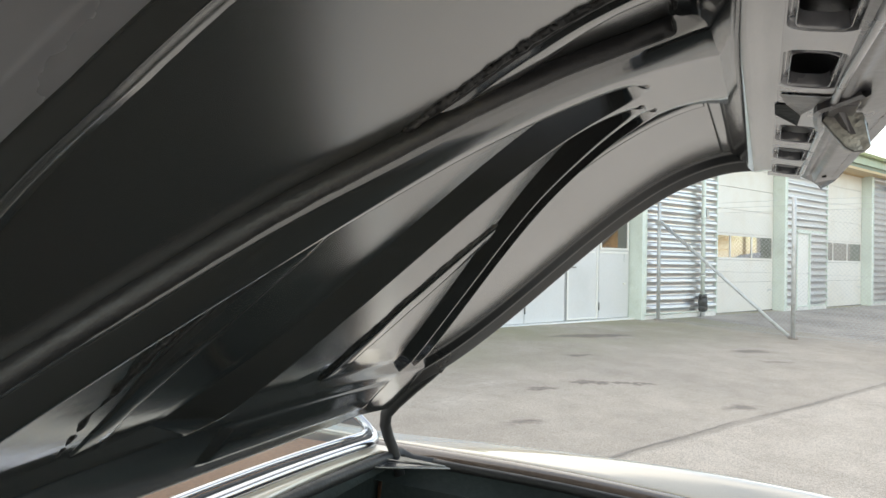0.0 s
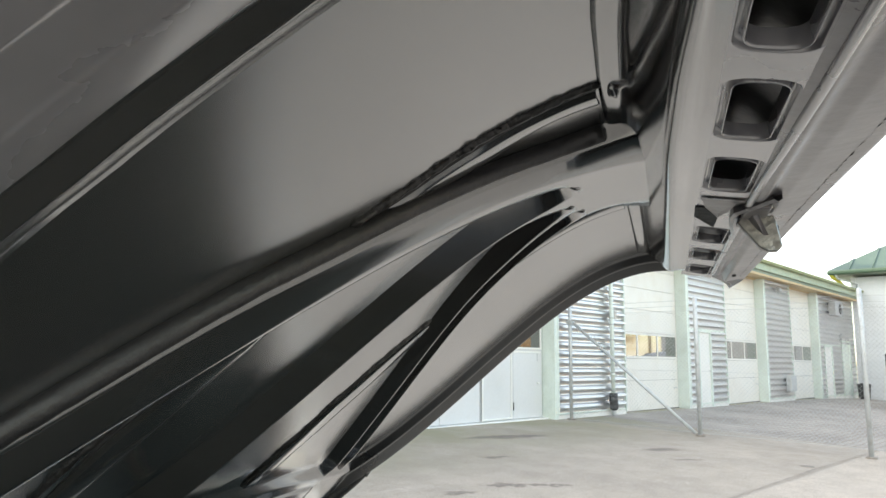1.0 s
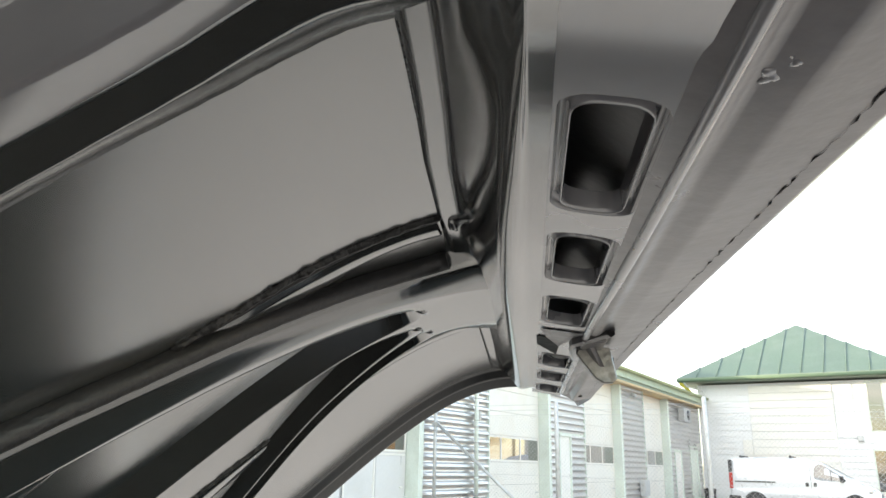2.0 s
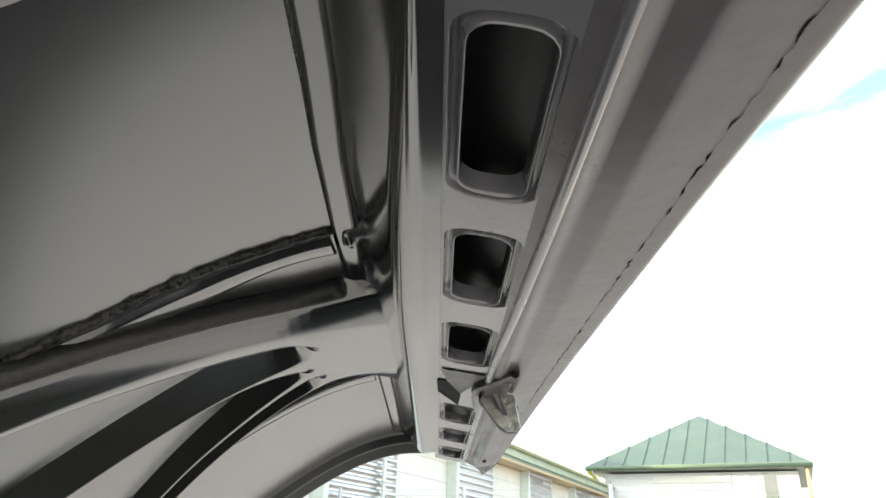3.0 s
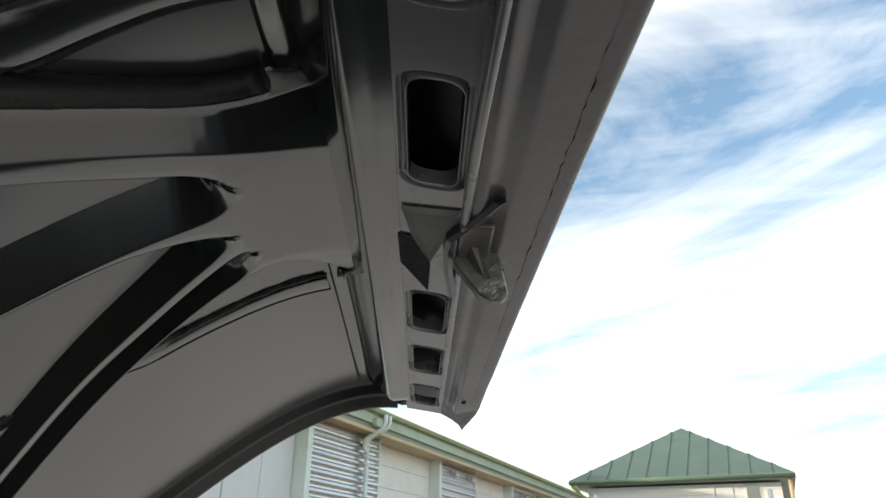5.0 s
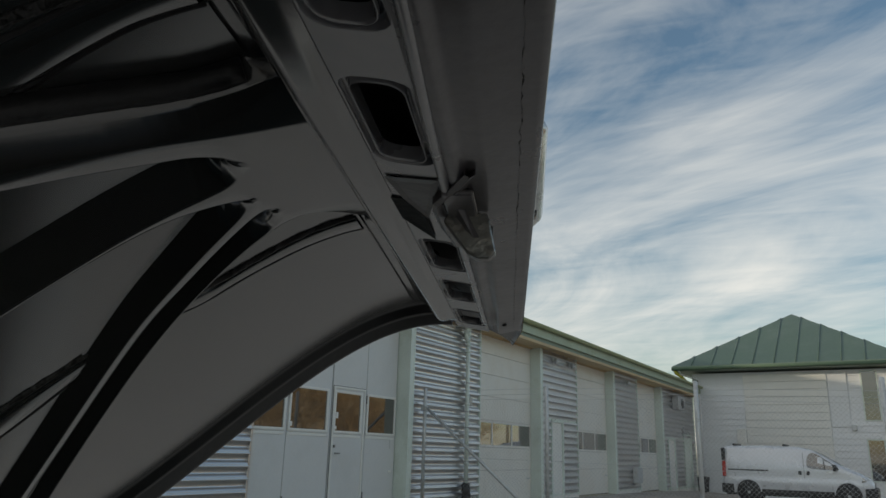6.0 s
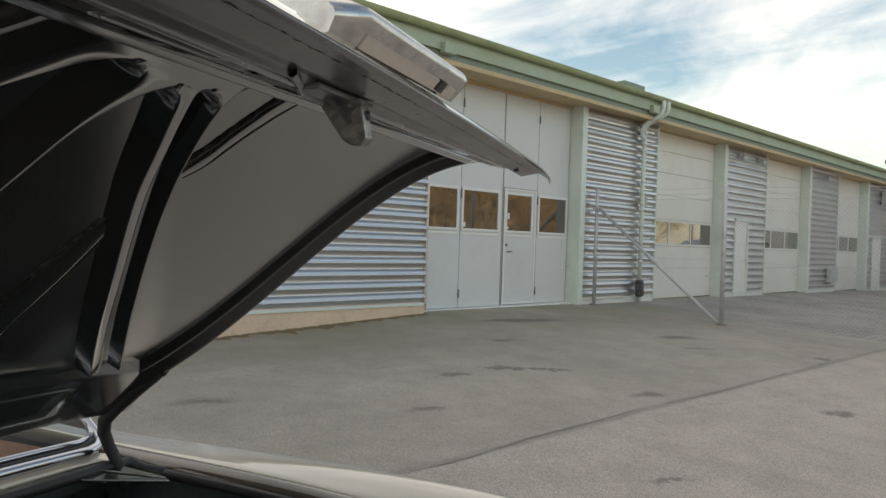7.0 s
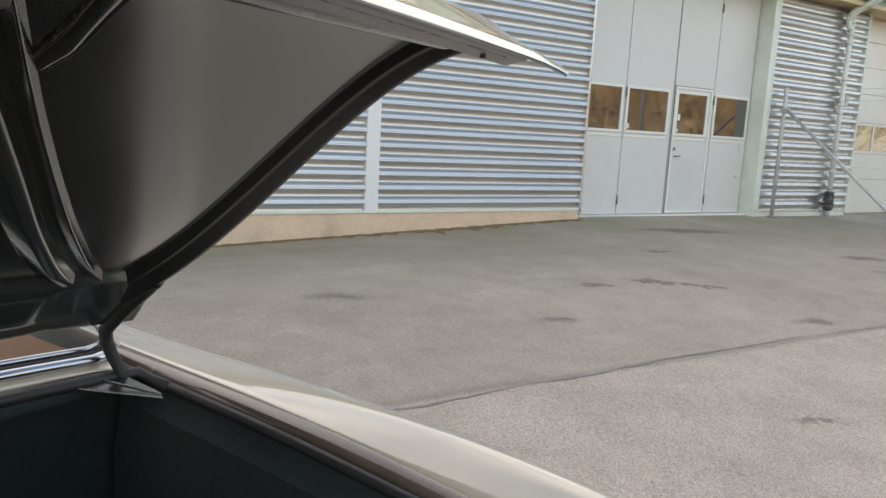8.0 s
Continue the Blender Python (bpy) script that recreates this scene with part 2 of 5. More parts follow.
def asphalt_mat():
    m = bpy.data.materials.new("worn_asphalt")
    m.use_nodes = True
    nt = m.node_tree
    N, L = nt.nodes.new, nt.links.new
    b = nt.nodes["Principled BSDF"]
    co = N("ShaderNodeTexCoord")
    P = co.outputs["Object"]

    def tex(kind, scale, detail=4, rough=0.6):
        n = N(kind)
        n.inputs["Scale"].default_value = scale
        if kind == "ShaderNodeTexNoise":
            n.inputs["Detail"].default_value, n.inputs["Roughness"].default_value = detail, rough
        L(P, n.inputs["Vector"])
        return n

    def ramp(src, a, c0, z, c1):
        r = N("ShaderNodeValToRGB")
        r.color_ramp.elements[0].position, r.color_ramp.elements[1].position = a, z
        r.color_ramp.elements[0].color, r.color_ramp.elements[1].color = (*c0, 1), (*c1, 1)
        L(src, r.inputs[0])
        return r.outputs[0]

    def mix(kind, f, a, c):
        x = N("ShaderNodeMixRGB")
        x.blend_type = kind
        for k, v in ((0, f), (1, a), (2, c)):
            if isinstance(v, (int, float)):
                x.inputs[k].default_value = v
            elif isinstance(v, tuple):
                x.inputs[k].default_value = (*v, 1)
            else:
                L(v, x.inputs[k])
        return x.outputs[0]

    sep = N("ShaderNodeSeparateXYZ")
    L(P, sep.inputs[0])
    wob = tex("ShaderNodeTexNoise", 1.4, 5)
    edge = N("ShaderNodeMath")
    edge.operation = "MULTIPLY_ADD"
    edge.inputs[1].default_value = 0.12
    L(wob.outputs["Fac"], edge.inputs[0])
    L(sep.outputs[1], edge.inputs[2])
    side = N("ShaderNodeMapRange")                     # the older lane begins at the seam along y = 3.3
    side.inputs["From Min"].default_value, side.inputs["From Max"].default_value = 3.32, 3.4
    L(edge.outputs[0], side.inputs["Value"])
    stone = tex("ShaderNodeTexVoronoi", 150)
    near = ramp(stone.outputs["Color"], 0.0, (0.3, 0.266, 0.233), 1.0, (0.72, 0.64, 0.56))
    far = ramp(tex("ShaderNodeTexNoise", 90, 3).outputs["Fac"], 0.3, (0.31, 0.273, 0.236), 0.7, (0.58, 0.517, 0.45))
    col = mix("MIX", side.outputs[0], near, far)
    col = mix("MULTIPLY", 0.55, col, ramp(tex("ShaderNodeTexNoise", 0.35, 7).outputs["Fac"], 0.3, (0.72, 0.71, 0.7), 0.7, (1.1, 1.08, 1.05)))
    col = mix("MULTIPLY", 0.5, col, ramp(tex("ShaderNodeTexNoise", 2.2, 6, 0.7).outputs["Fac"], 0.35, (0.75, 0.74, 0.72), 0.6, (1.05, 1.05, 1.05)))
    moss = N("ShaderNodeMapRange")
    moss.inputs["From Min"].default_value, moss.inputs["From Max"].default_value = 5.6, 8.7
    moss.inputs["To Max"].default_value = 0.85
    L(sep.outputs[1], moss.inputs["Value"])
    mm = N("ShaderNodeMath")
    mm.operation = "MULTIPLY"
    L(moss.outputs[0], mm.inputs[0])
    L(ramp(tex("ShaderNodeTexNoise", 0.8, 6).outputs["Fac"], 0.3, (0, 0, 0), 0.58, (1, 1, 1)), mm.inputs[1])
    col = mix("MIX", mm.outputs[0], col, (0.3, 0.285, 0.185))

    def stain(cx, cy, turn, a, c, blur):
        """A ragged spot round (cx, cy): 1 inside, 0 outside."""
        mp = N("ShaderNodeMapping")
        mp.vector_type = "TEXTURE"
        mp.inputs["Location"].default_value = (cx, cy, 0)
        mp.inputs["Rotation"].default_value = (0, 0, math.radians(turn))
        mp.inputs["Scale"].default_value = (a, c, 1)
        L(warped.outputs[0], mp.inputs["Vector"])
        ln = N("ShaderNodeVectorMath")
        ln.operation = "LENGTH"
        L(mp.outputs[0], ln.inputs[0])
        mr = N("ShaderNodeMapRange")
        mr.interpolation_type = "SMOOTHSTEP"
        mr.inputs["From Min"].default_value, mr.inputs["From Max"].default_value = 1.0, 1.0 - blur
        L(ln.outputs["Value"], mr.inputs["Value"])
        return mr.outputs[0]

    def most(spots):
        total = spots[0]
        for s in spots[1:]:
            mx = N("ShaderNodeMath")
            mx.operation = "MAXIMUM"
            L(total, mx.inputs[0])
            L(s, mx.inputs[1])
            total = mx.outputs[0]
        return total

    def times(a, c):
        x = N("ShaderNodeMath")
        x.operation = "MULTIPLY"
        L(a, x.inputs[0])
        if isinstance(c, float):
            x.inputs[1].default_value = c
        else:
            L(c, x.inputs[1])
        return x.outputs[0]

    ragged = tex("ShaderNodeTexNoise", 4.5, 7, 0.7)
    pull = N("ShaderNodeVectorMath")
    pull.operation = "MULTIPLY_ADD"
    pull.inputs[1].default_value, pull.inputs[2].default_value = (0.5, 0.5, 0), (-0.25, -0.25, 0)
    L(ragged.outputs["Color"], pull.inputs[0])
    flat = N("ShaderNodeVectorMath")
    flat.operation = "MULTIPLY"
    flat.inputs[1].default_value = (1, 1, 0)
    L(P, flat.inputs[0])
    warped = N("ShaderNodeVectorMath")
    L(flat.outputs[0], warped.inputs[0])
    L(pull.outputs[0], warped.inputs[1])
    oil = most([stain(9.95, 7.55, -14, 1.0, 0.22, 0.5), stain(8.15, 6.38, -27, 0.34, 0.1, 0.8), stain(6.68, 5.1, -33, 0.34, 0.12, 0.4), stain(7.1, 4.83, -33, 0.4, 0.06, 0.5),
                stain(5.95, 5.14, -14, 0.26, 0.08, 0.7), stain(4.78, 4.3, -18, 0.32, 0.11, 0.9), stain(7.1, 3.6, -17, 0.34, 0.14, 0.8), stain(11.1, 5.47, -17, 0.48, 0.18, 0.7),
                stain(10.5, 4.75, -22, 0.34, 0.1, 0.8), stain(8.2, 2.22, -25, 0.27, 0.15, 0.7), stain(3.35, 5.35, -20, 0.4, 0.16, 1.0), stain(5.0, 2.25, -15, 0.17, 0.05, 0.7)])
    mottle = ramp(tex("ShaderNodeTexNoise", 14, 5, 0.7).outputs["Fac"], 0.3, (0.6, 0.6, 0.6), 0.6, (1, 1, 1))
    col = mix("MIX", times(times(oil, mottle), 0.8), col, (0.15, 0.13, 0.115))
    splash = most([stain(4.75, 5.12, -10, 0.55, 0.3, 1.0), stain(4.1, 6.3, 5, 1.0, 0.35, 1.0), stain(5.6, 5.6, -5, 0.6, 0.2, 1.0), stain(2.7, 4.6, 5, 0.3, 0.12, 1.0)])
    flecks = ramp(tex("ShaderNodeTexNoise", 11, 6, 0.75).outputs["Fac"], 0.42, (0.12, 0.12, 0.12), 0.62, (1, 1, 1))
    col = mix("MIX", times(times(splash, flecks), 0.6), col, (0.6, 0.55, 0.49))
    # worn dark edge along the seam, broken here and there
    off = N("ShaderNodeMath")
    off.operation, off.inputs[1].default_value = "SUBTRACT", 3.36
    L(edge.outputs[0], off.inputs[0])
    gap = N("ShaderNodeMath")
    gap.operation = "ABSOLUTE"
    L(off.outputs[0], gap.inputs[0])
    seam = N("ShaderNodeMapRange")
    seam.interpolation_type = "SMOOTHSTEP"
    seam.inputs["From Min"].default_value, seam.inputs["From Max"].default_value = 0.075, 0.0
    L(gap.outputs[0], seam.inputs["Value"])
    col = mix("MIX", times(times(seam.outputs[0], mottle), 0.45), col, (0.17, 0.15, 0.13))
    L(col, b.inputs["Base Color"])
    b.inputs["Roughness"].default_value = 0.82
    b.inputs["Specular IOR Level"].default_value = 0.35
    bp = N("ShaderNodeBump")
    bp.inputs["Strength"].default_value, bp.inputs["Distance"].default_value = 0.7, 0.004
    L(stone.outputs["Distance"], bp.inputs["Height"])
    L(bp.outputs[0], b.inputs["Normal"])
    return m


M_ASPHALT = asphalt_mat()


# -- mesh helpers --
def mesh(name, verts, faces, material, smooth=True):
    me = bpy.data.meshes.new(name)
    me.from_pydata([tuple(v) for v in verts], [], faces)
    me.update()
    for p in me.polygons:
        p.use_smooth = smooth
    me.materials.append(material)
    return me


def part(name, me, parent=None, label="", m=None):
    ob = new(name, me)
    if m is not None:
        ob.matrix_basis = m
    if parent is not None:
        ob.parent = parent
    if label:
        ob["label"] = label
    return ob


def thing(name, at, label, category, group="", kind="", turn=0):
    ob = new(name)
    ob.matrix_basis = pose(*at, 0, 0, turn)
    return tagged(ob, label, category, group, kind)


def box(x0, x1, y0, y1, z0, z1, material, bev=0.0, name="box"):
    bm = bmesh.new()
    bmesh.ops.create_cube(bm, size=1)
    for v in bm.verts:
        v.co = Vector(((x0 + x1) / 2 + v.co.x * (x1 - x0), (y0 + y1) / 2 + v.co.y * (y1 - y0), (z0 + z1) / 2 + v.co.z * (z1 - z0)))
    if bev:
        bmesh.ops.bevel(bm, geom=bm.edges[:], offset=bev, segments=2, profile=0.5, affect="EDGES")
    me = bpy.data.meshes.new(name)
    bm.to_mesh(me)
    bm.free()
    me.materials.append(material)
    return me


def grid(name, n, m, fn, material, smooth=True, flip=False, closed=False):
    """A sheet of n by m points given by fn(i, j)."""
    verts = [fn(i, j) for i in range(n) for j in range(m)]
    faces = []
    for i in range(n - 1):
        for j in range(m if closed else m - 1):
            k = (j + 1) % m
            f = (i * m + j, (i + 1) * m + j, (i + 1) * m + k, i * m + k)
            faces.append(f[::-1] if flip else f)
    return mesh(name, verts, faces, material, smooth)


def tube(name, pts, r, material, sides=10, caps=True):
    """A round bar along points; r is one radius or one a point."""
    pts = [Vector(p) for p in pts]
    rs = r if isinstance(r, (list, tuple)) else [r] * len(pts)
    rings, side = [], None
    for i, p in enumerate(pts):
        d = (pts[min(i + 1, len(pts) - 1)] - pts[max(i - 1, 0)]).normalized()
        if side is None:
            side = d.orthogonal().normalized()
        side = (side - d * side.dot(d)).normalized()
        up = d.cross(side)
        rings.append([p + (side * math.cos(2 * math.pi * k / sides) + up * math.sin(2 * math.pi * k / sides)) * rs[i] for k in range(sides)])
    verts = [v for ring in rings for v in ring]
    faces = [(i * sides + k, i * sides + (k + 1) % sides, (i + 1) * sides + (k + 1) % sides, (i + 1) * sides + k)
             for i in range(len(pts) - 1) for k in range(sides)]
    if caps:
        faces += [tuple(range(sides))[::-1], tuple((len(pts) - 1) * sides + k for k in range(sides))]
    return mesh(name, verts, faces, material)


def lerp(table, x):
    """Smooth reading of a short table of (x, value)."""
    for (a, p), (b, q) in zip(table, table[1:]):
        if x <= b:
            k = max(0.0, min(1.0, (x - a) / (b - a)))
            return p + (q - p) * k
    return table[-1][1]


# -- ground --
def ground_z(x, y):
    yy = max(-60.0, min(60.0, y))
    xx = max(-60.0, min(60.0, x))
    wall_dip = 0.048 * min(max(0.0, 9 - xx), 12) * min(1.0, max(0.0, (yy - 5.2) / 3.2)) ** 1.5      # the yard falls along the wall
    return 0.25 - wall_dip + 0.05 * (min(yy, 12) - 9) - 0.007 * (xx - 11) - 0.001 * max(0.0, xx - 26) ** 2 * (1 if xx < 45 else 19 * 19 / (xx - 26) ** 2)


def ground_axis(lo, hi):
    near = [lo + (hi - lo) * i / 90 for i in range(91)]
    far = [60, 120, 300, 800, 2000]
    return [lo - f for f in reversed(far)] + near + [hi + f for f in far]


gx, gy = ground_axis(-12, 48), ground_axis(-30, 14)
tagged(new("ground", grid("ground", len(gx), len(gy), lambda i, j: (gx[i], gy[j], ground_z(gx[i], gy[j])), M_ASPHALT)),
       "worn grey asphalt yard with stains and aggregate", "ground", kind="structure")


def blot(name, pts, material, label, lift=0.004, broken=True):
    """A flat stain or crack on the ground with a ragged outline, from its middle line and half widths."""
    rnd = random.Random(name + str(pts[0]))
    L, R = [], []
    line = []
    for (x0, y0, w0), (x1, y1, w1) in zip(pts, pts[1:]):
        n = max(3, int(math.hypot(x1 - x0, y1 - y0) / 0.09))
        line += [(x0 + (x1 - x0) * k / n, y0 + (y1 - y0) * k / n, w0 + (w1 - w0) * k / n) for k in range(n)]
    line.append(pts[-1])
    for i, (x, y, w) in enumerate(line):
        a, c = line[max(i - 1, 0)], line[min(i + 1, len(line) - 1)]
        d = Vector((c[0] - a[0], c[1] - a[1])).normalized()
        wob = rnd.uniform(-0.4, 0.4) * w
        if broken:
            w *= .12 + .8 * abs(math.sin(x * 3.1 + 2 * math.sin(x * 1.3)))
        for side, out in ((1, L), (-1, R)):
            ww = w * rnd.uniform(0.35, 1.5) * (1 + .5 * math.sin(i * 1.7 + side * 2 + x))
            px, py = x - d.y * (side * ww + wob), y + d.x * (side * ww + wob)
            out.append((px, py, ground_z(px, py) + lift))
    n = len(L)
    me = mesh(name, L + R, [(i, n + i, n + i + 1, i + 1) for i in range(n - 1)], material)
    return tagged(new(name, me), label, name.replace("_", " "), kind="structure")


blot("asphalt_crack", [(1.6, 3.2, 0.006), (3.05, 3.22, 0.011), (3.7, 3.28, 0.009), (4.2, 3.27, 0.011), (4.9, 3.33, 0.017), (5.7, 3.33, 0.011), (6.4, 3.36, 0.009), (7.6, 3.31, 0.015), (8.4, 3.3, 0.012), (11.5, 3.35, 0.012), (13.5, 3.3, 0.006)],
     M_TAR, "long dark ragged crack along the asphalt seam")
blot("asphalt_crack", [(6.1, 3.34, 0.003), (6.4, 3.2, 0.005), (6.75, 3.13, 0.004), (7.1, 3.12, 0.007), (7.5, 3.02, 0.003)], M_TAR, "fine branching crack in the worn asphalt")
M_DIRT = mat("mossy_dirt", (0.2, 0.15, 0.075), 0.95, 0.0, 0.4, 7, 50, bump=0.6, bump_scale=60, dirt=(0.3, 0.17, 0.08), dirt_scale=6, dirt_amount=0.8)
blot("moss_strip", [(-12, 8.62, .08)] + [(-11 + 1.1 * k, 8.64 + .03 * math.sin(k * 2.3), .12 + .06 * math.sin(k * 1.7)) for k in range(19)], M_DIRT, "mossy dirt along the foot of the plinth", 0.005, False)
tagged(new("manhole_cover", tube("manhole_cover", [(11.54, 3.49, ground_z(11.54, 3.49) - .02), (11.54, 3.49, ground_z(11.54, 3.49) + .006)], 0.1, M_TAR, 16)),
       "small dark iron valve cover set in asphalt", "cover", kind="structure")


# -- the long workshop building --
FRONT, RECESS, EAVE = 8.74, 9.0, 8.3     # cladding face, door face, gutter face
TOP = 4.3
def paving_mat():
    m = bpy.data.materials.new("grey_block_paving")
    m.use_nodes = True
    nt = m.node_tree
    N, L = nt.nodes.new, nt.links.new
    b = nt.nodes["Principled BSDF"]
    co = N("ShaderNodeTexCoord")
    bt = N("ShaderNodeTexBrick")
    bt.inputs["Color1"].default_value, bt.inputs["Color2"].default_value, bt.inputs["Mortar"].default_value = (.37, .33, .3, 1), (.44, .4, .36, 1), (.27, .24, .21, 1)
    bt.inputs["Scale"].default_value, bt.inputs["Mortar Size"].default_value = 1.0, .012
    bt.inputs["Brick Width"].default_value, bt.inputs["Row Height"].default_value = .24, .16
    L(co.outputs["Object"], bt.inputs["Vector"])
    ns = N("ShaderNodeTexNoise")
    ns.inputs["Scale"].default_value, ns.inputs["Detail"].default_value = .6, 7
    L(co.outputs["Object"], ns.inputs["Vector"])
    mr = N("ShaderNodeMapRange")
    mr.inputs["From Min"].default_value, mr.inputs["From Max"].default_value = .3, .7
    mr.inputs["To Min"].default_value, mr.inputs["To Max"].default_value = .75, 1.15
    L(ns.outputs["Fac"], mr.inputs["Value"])
    hs = N("ShaderNodeHueSaturation")
    L(bt.outputs["Color"], hs.inputs["Color"])
    L(mr.outputs[0], hs.inputs["Value"])
    L(hs.outputs[0], b.inputs["Base Color"])
    b.inputs["Roughness"].default_value = .85
    bp = N("ShaderNodeBump")
    bp.inputs["Strength"].default_value, bp.inputs["Distance"].default_value = .6, .01
    bp.invert = True
    L(bt.outputs["Fac"], bp.inputs["Height"])
    L(bp.outputs[0], b.inputs["Normal"])
    return m


px, py = [14.9 + 23.1 * i / 60 for i in range(61)], [-12 + 20.7 * j / 40 for j in range(41)]
tagged(new("paving", grid("paving", 61, 41, lambda i, j: (px[i], py[j], ground_z(px[i], py[j]) + .004), paving_mat())), "grey-brown block paving beyond the fence", "paving", kind="structure")

hall = thing("workshop_building", (0, 0, 0), "long low workshop clad in silver corrugated sheet with green trim", "building")


def cladding(x0, x1, z0, z1, name="cladding"):
    """Horizontal corrugated sheet: rounded trapezoid ridges one above another."""
    pitch, depth = 0.187, 0.055
    prof = [(0, .03), (.06, .0), (.14, .0), (.22, .03), (.29, .1), (.34, .2), (.375, .36), (.405, .62), (.43, .84), (.46, .96), (.49, 1.0), (.53, 1.0), (.57, .97), (.605, .915), (.635, .86), (.655, .845),
            (.675, .85), (.7, .84), (.74, .79), (.79, .7), (.84, .57), (.885, .4), (.925, .22), (.96, .09)]
    rows = []
    k = 0
    while True:
        z = z0 + (k // len(prof)) * pitch + prof[k % len(prof)][0] * pitch
        if z > z1:
            break
        rows.append((z, FRONT - depth * prof[k % len(prof)][1]))
        k += 1
    me = grid(name, 2, len(rows), lambda i, j: ((x0, x1)[i], rows[j][1], rows[j][0]), M_CLAD)
    part(name, me, hall, "silver corrugated metal sheet")


def wall(x0, x1, z0, z1, y0=None, y1=None):
    part("wall", box(x0, x1, FRONT + 0.01 if y0 is None else y0, 9.4 if y1 is None else y1, z0, z1, M_GREEN), hall)


def base_z(x):
    return ground_z(x, FRONT)


BAYS = [(8.84, 13.1), (16.15, 19.68), (22.5, 26.03), (28.85, 32.3)]
# the wall runs on unseen to x = -46, lengthened to shade the yard
solid = [(-46.0, BAYS[0][0])] + [(a[1], b[0]) for a, b in zip(BAYS, BAYS[1:])] + [(BAYS[-1][1], 38.0)]
for x0, x1 in solid:
    wall(x0 if x0 < 0 else x0 + 0.12, x1 - 0.0, -0.6, TOP + 0.1)
    zb = base_z((x0 + x1) / 2 if x0 > 0 else x1)
    part("plinth", box(x0 if x0 < 0 else x0 + 0.1, x1 - 0.005, FRONT - 0.03, FRONT + 0.03, -1.2, (0.37 if x0 < 0 else zb + 0.09), M_PLINTH if x0 < 0 else M_WHITE, 0.006), hall, "rendered plinth")
    if x0 > 0:
        # pale green corner posts and the reveal beside each gate
        part("corner_trim", box(x0 - 0.005, x0 + 0.12, FRONT - 0.05, RECESS + 0.1, base_z(x0) - .1, TOP + 0.02, M_GREEN, 0.006), hall, "pale green painted steel corner trim")
        part("corner_trim", box(x0 + 0.12, x0 + 0.16, FRONT - 0.055, FRONT - 0.0, base_z(x0) + .08, TOP, M_GREEN, 0.004), hall, "pale green painted steel corner trim")
    part("corner_trim", box(x1 - 0.03, x1 + 0.012, FRONT - 0.05, FRONT + 0.05, max(-.1, zb) + .05, TOP, M_GREEN if x0 > 0 else M_CLAD, 0.004), hall)

cladding(-46, 5.12, 0.41, TOP)
cladding(5.29, 8.825, 0.41, TOP)
part("joint_cover", box(5.11, 5.30, FRONT - 0.055, FRONT + 0.01, 0.38, TOP, M_SIDING, 0.004), hall, "plain grey vertical joint cover strip")
part("base_flashing", box(-46, 8.92, FRONT - 0.05, FRONT + .005, 0.372, 0.41, M_GREEN, 0.005), hall)
for x0, x1 in ((13.26, 16.13), (19.86, 22.5), (26.2, 28.88), (32.46, 38.0)):
    if x0 == 19.86:
        cladding(x0, 20.4, base_z(x0) + .12, 2.32)
        cladding(21.34, x1, base_z(x0) + .12, 2.32)
        cladding(x0, x1, 2.38, TOP)
    elif x0 == 32.46:
        cladding(x0, 33.0, base_z(x0) + .1, 2.2)
        cladding(34.2, 35.75, base_z(x0) + .1, 2.2)
        cladding(37.2, x1, base_z(x0) + .1, 2.2)
        cladding(x0, x1, 2.24, TOP)
    else:
        cladding(x0, x1, base_z(x0) + .12, TOP)
    part("base_flashing", box(x0 - .1, x1, FRONT - 0.05, FRONT + .005, base_z(x0) + .09, base_z(x0) + .12, M_GREEN, 0.004), hall)

# eaves: fascia boards, gutter and soffit
part("soffit", box(-46, 38, EAVE + .04, RECESS + .3, TOP, TOP + 0.05, M_SOFFIT), hall, "brown timber soffit")
part("fascia", box(-46, 38, EAVE, EAVE + .04, TOP + .15, TOP + .42, M_BOARD, 0.006), hall, "grey-green fascia board")
# lower board takes a darker green for the shadow line under the fascia
part("lower_fascia", box(-46, 38, EAVE + .05, EAVE + .08, TOP + .005, TOP + .2, M_EAVE, 0.006), hall, "board set back below the fascia, green darkened for its shade")
part("edge_lath", box(-46, 38, EAVE + .042, EAVE + .1, TOP - .025, TOP + .004, M_SOFFIT, 0.004), hall, "tan timber lath under the eaves")
part("fascia_lath", box(-46, 38, EAVE - .018, EAVE, TOP + .15, TOP + .175, M_BOARD, 0.006), hall)
part("gutter", grid("gutter", 2, 9, lambda i, j: ((-46, 38)[i], EAVE - .07 - .075 * math.cos(math.pi * j / 8), TOP + .48 - .1 * math.sin(math.pi * j / 8)), M_FASCIA), hall, "moss green half-round gutter")
part("roof_edge", box(-46, 38, EAVE - .02, EAVE + .5, TOP + .46, TOP + .53, M_FASCIA, 0.01), hall)
# unseen ridge, its height chosen so that its shadow covers the yard
part("roof", mesh("roof", [(-46, EAVE, TOP + .5), (38, EAVE, TOP + .5), (38, 15, TOP + 2.9), (-46, 15, TOP + 2.9), (38, 22, TOP + .5), (-46, 22, TOP + .5)], [(0, 1, 2, 3), (3, 2, 4, 5)], M_ROOF, False), hall)
for x in (-45.9, 37.9):
    part("end_wall", mesh("end_wall", [(x, FRONT, -.6), (x, 22, -.6), (x, 22, TOP + .5), (x, 15, TOP + 2.88), (x, FRONT, TOP + .6)], [(0, 1, 2, 3, 4)], M_SIDING, False), hall)
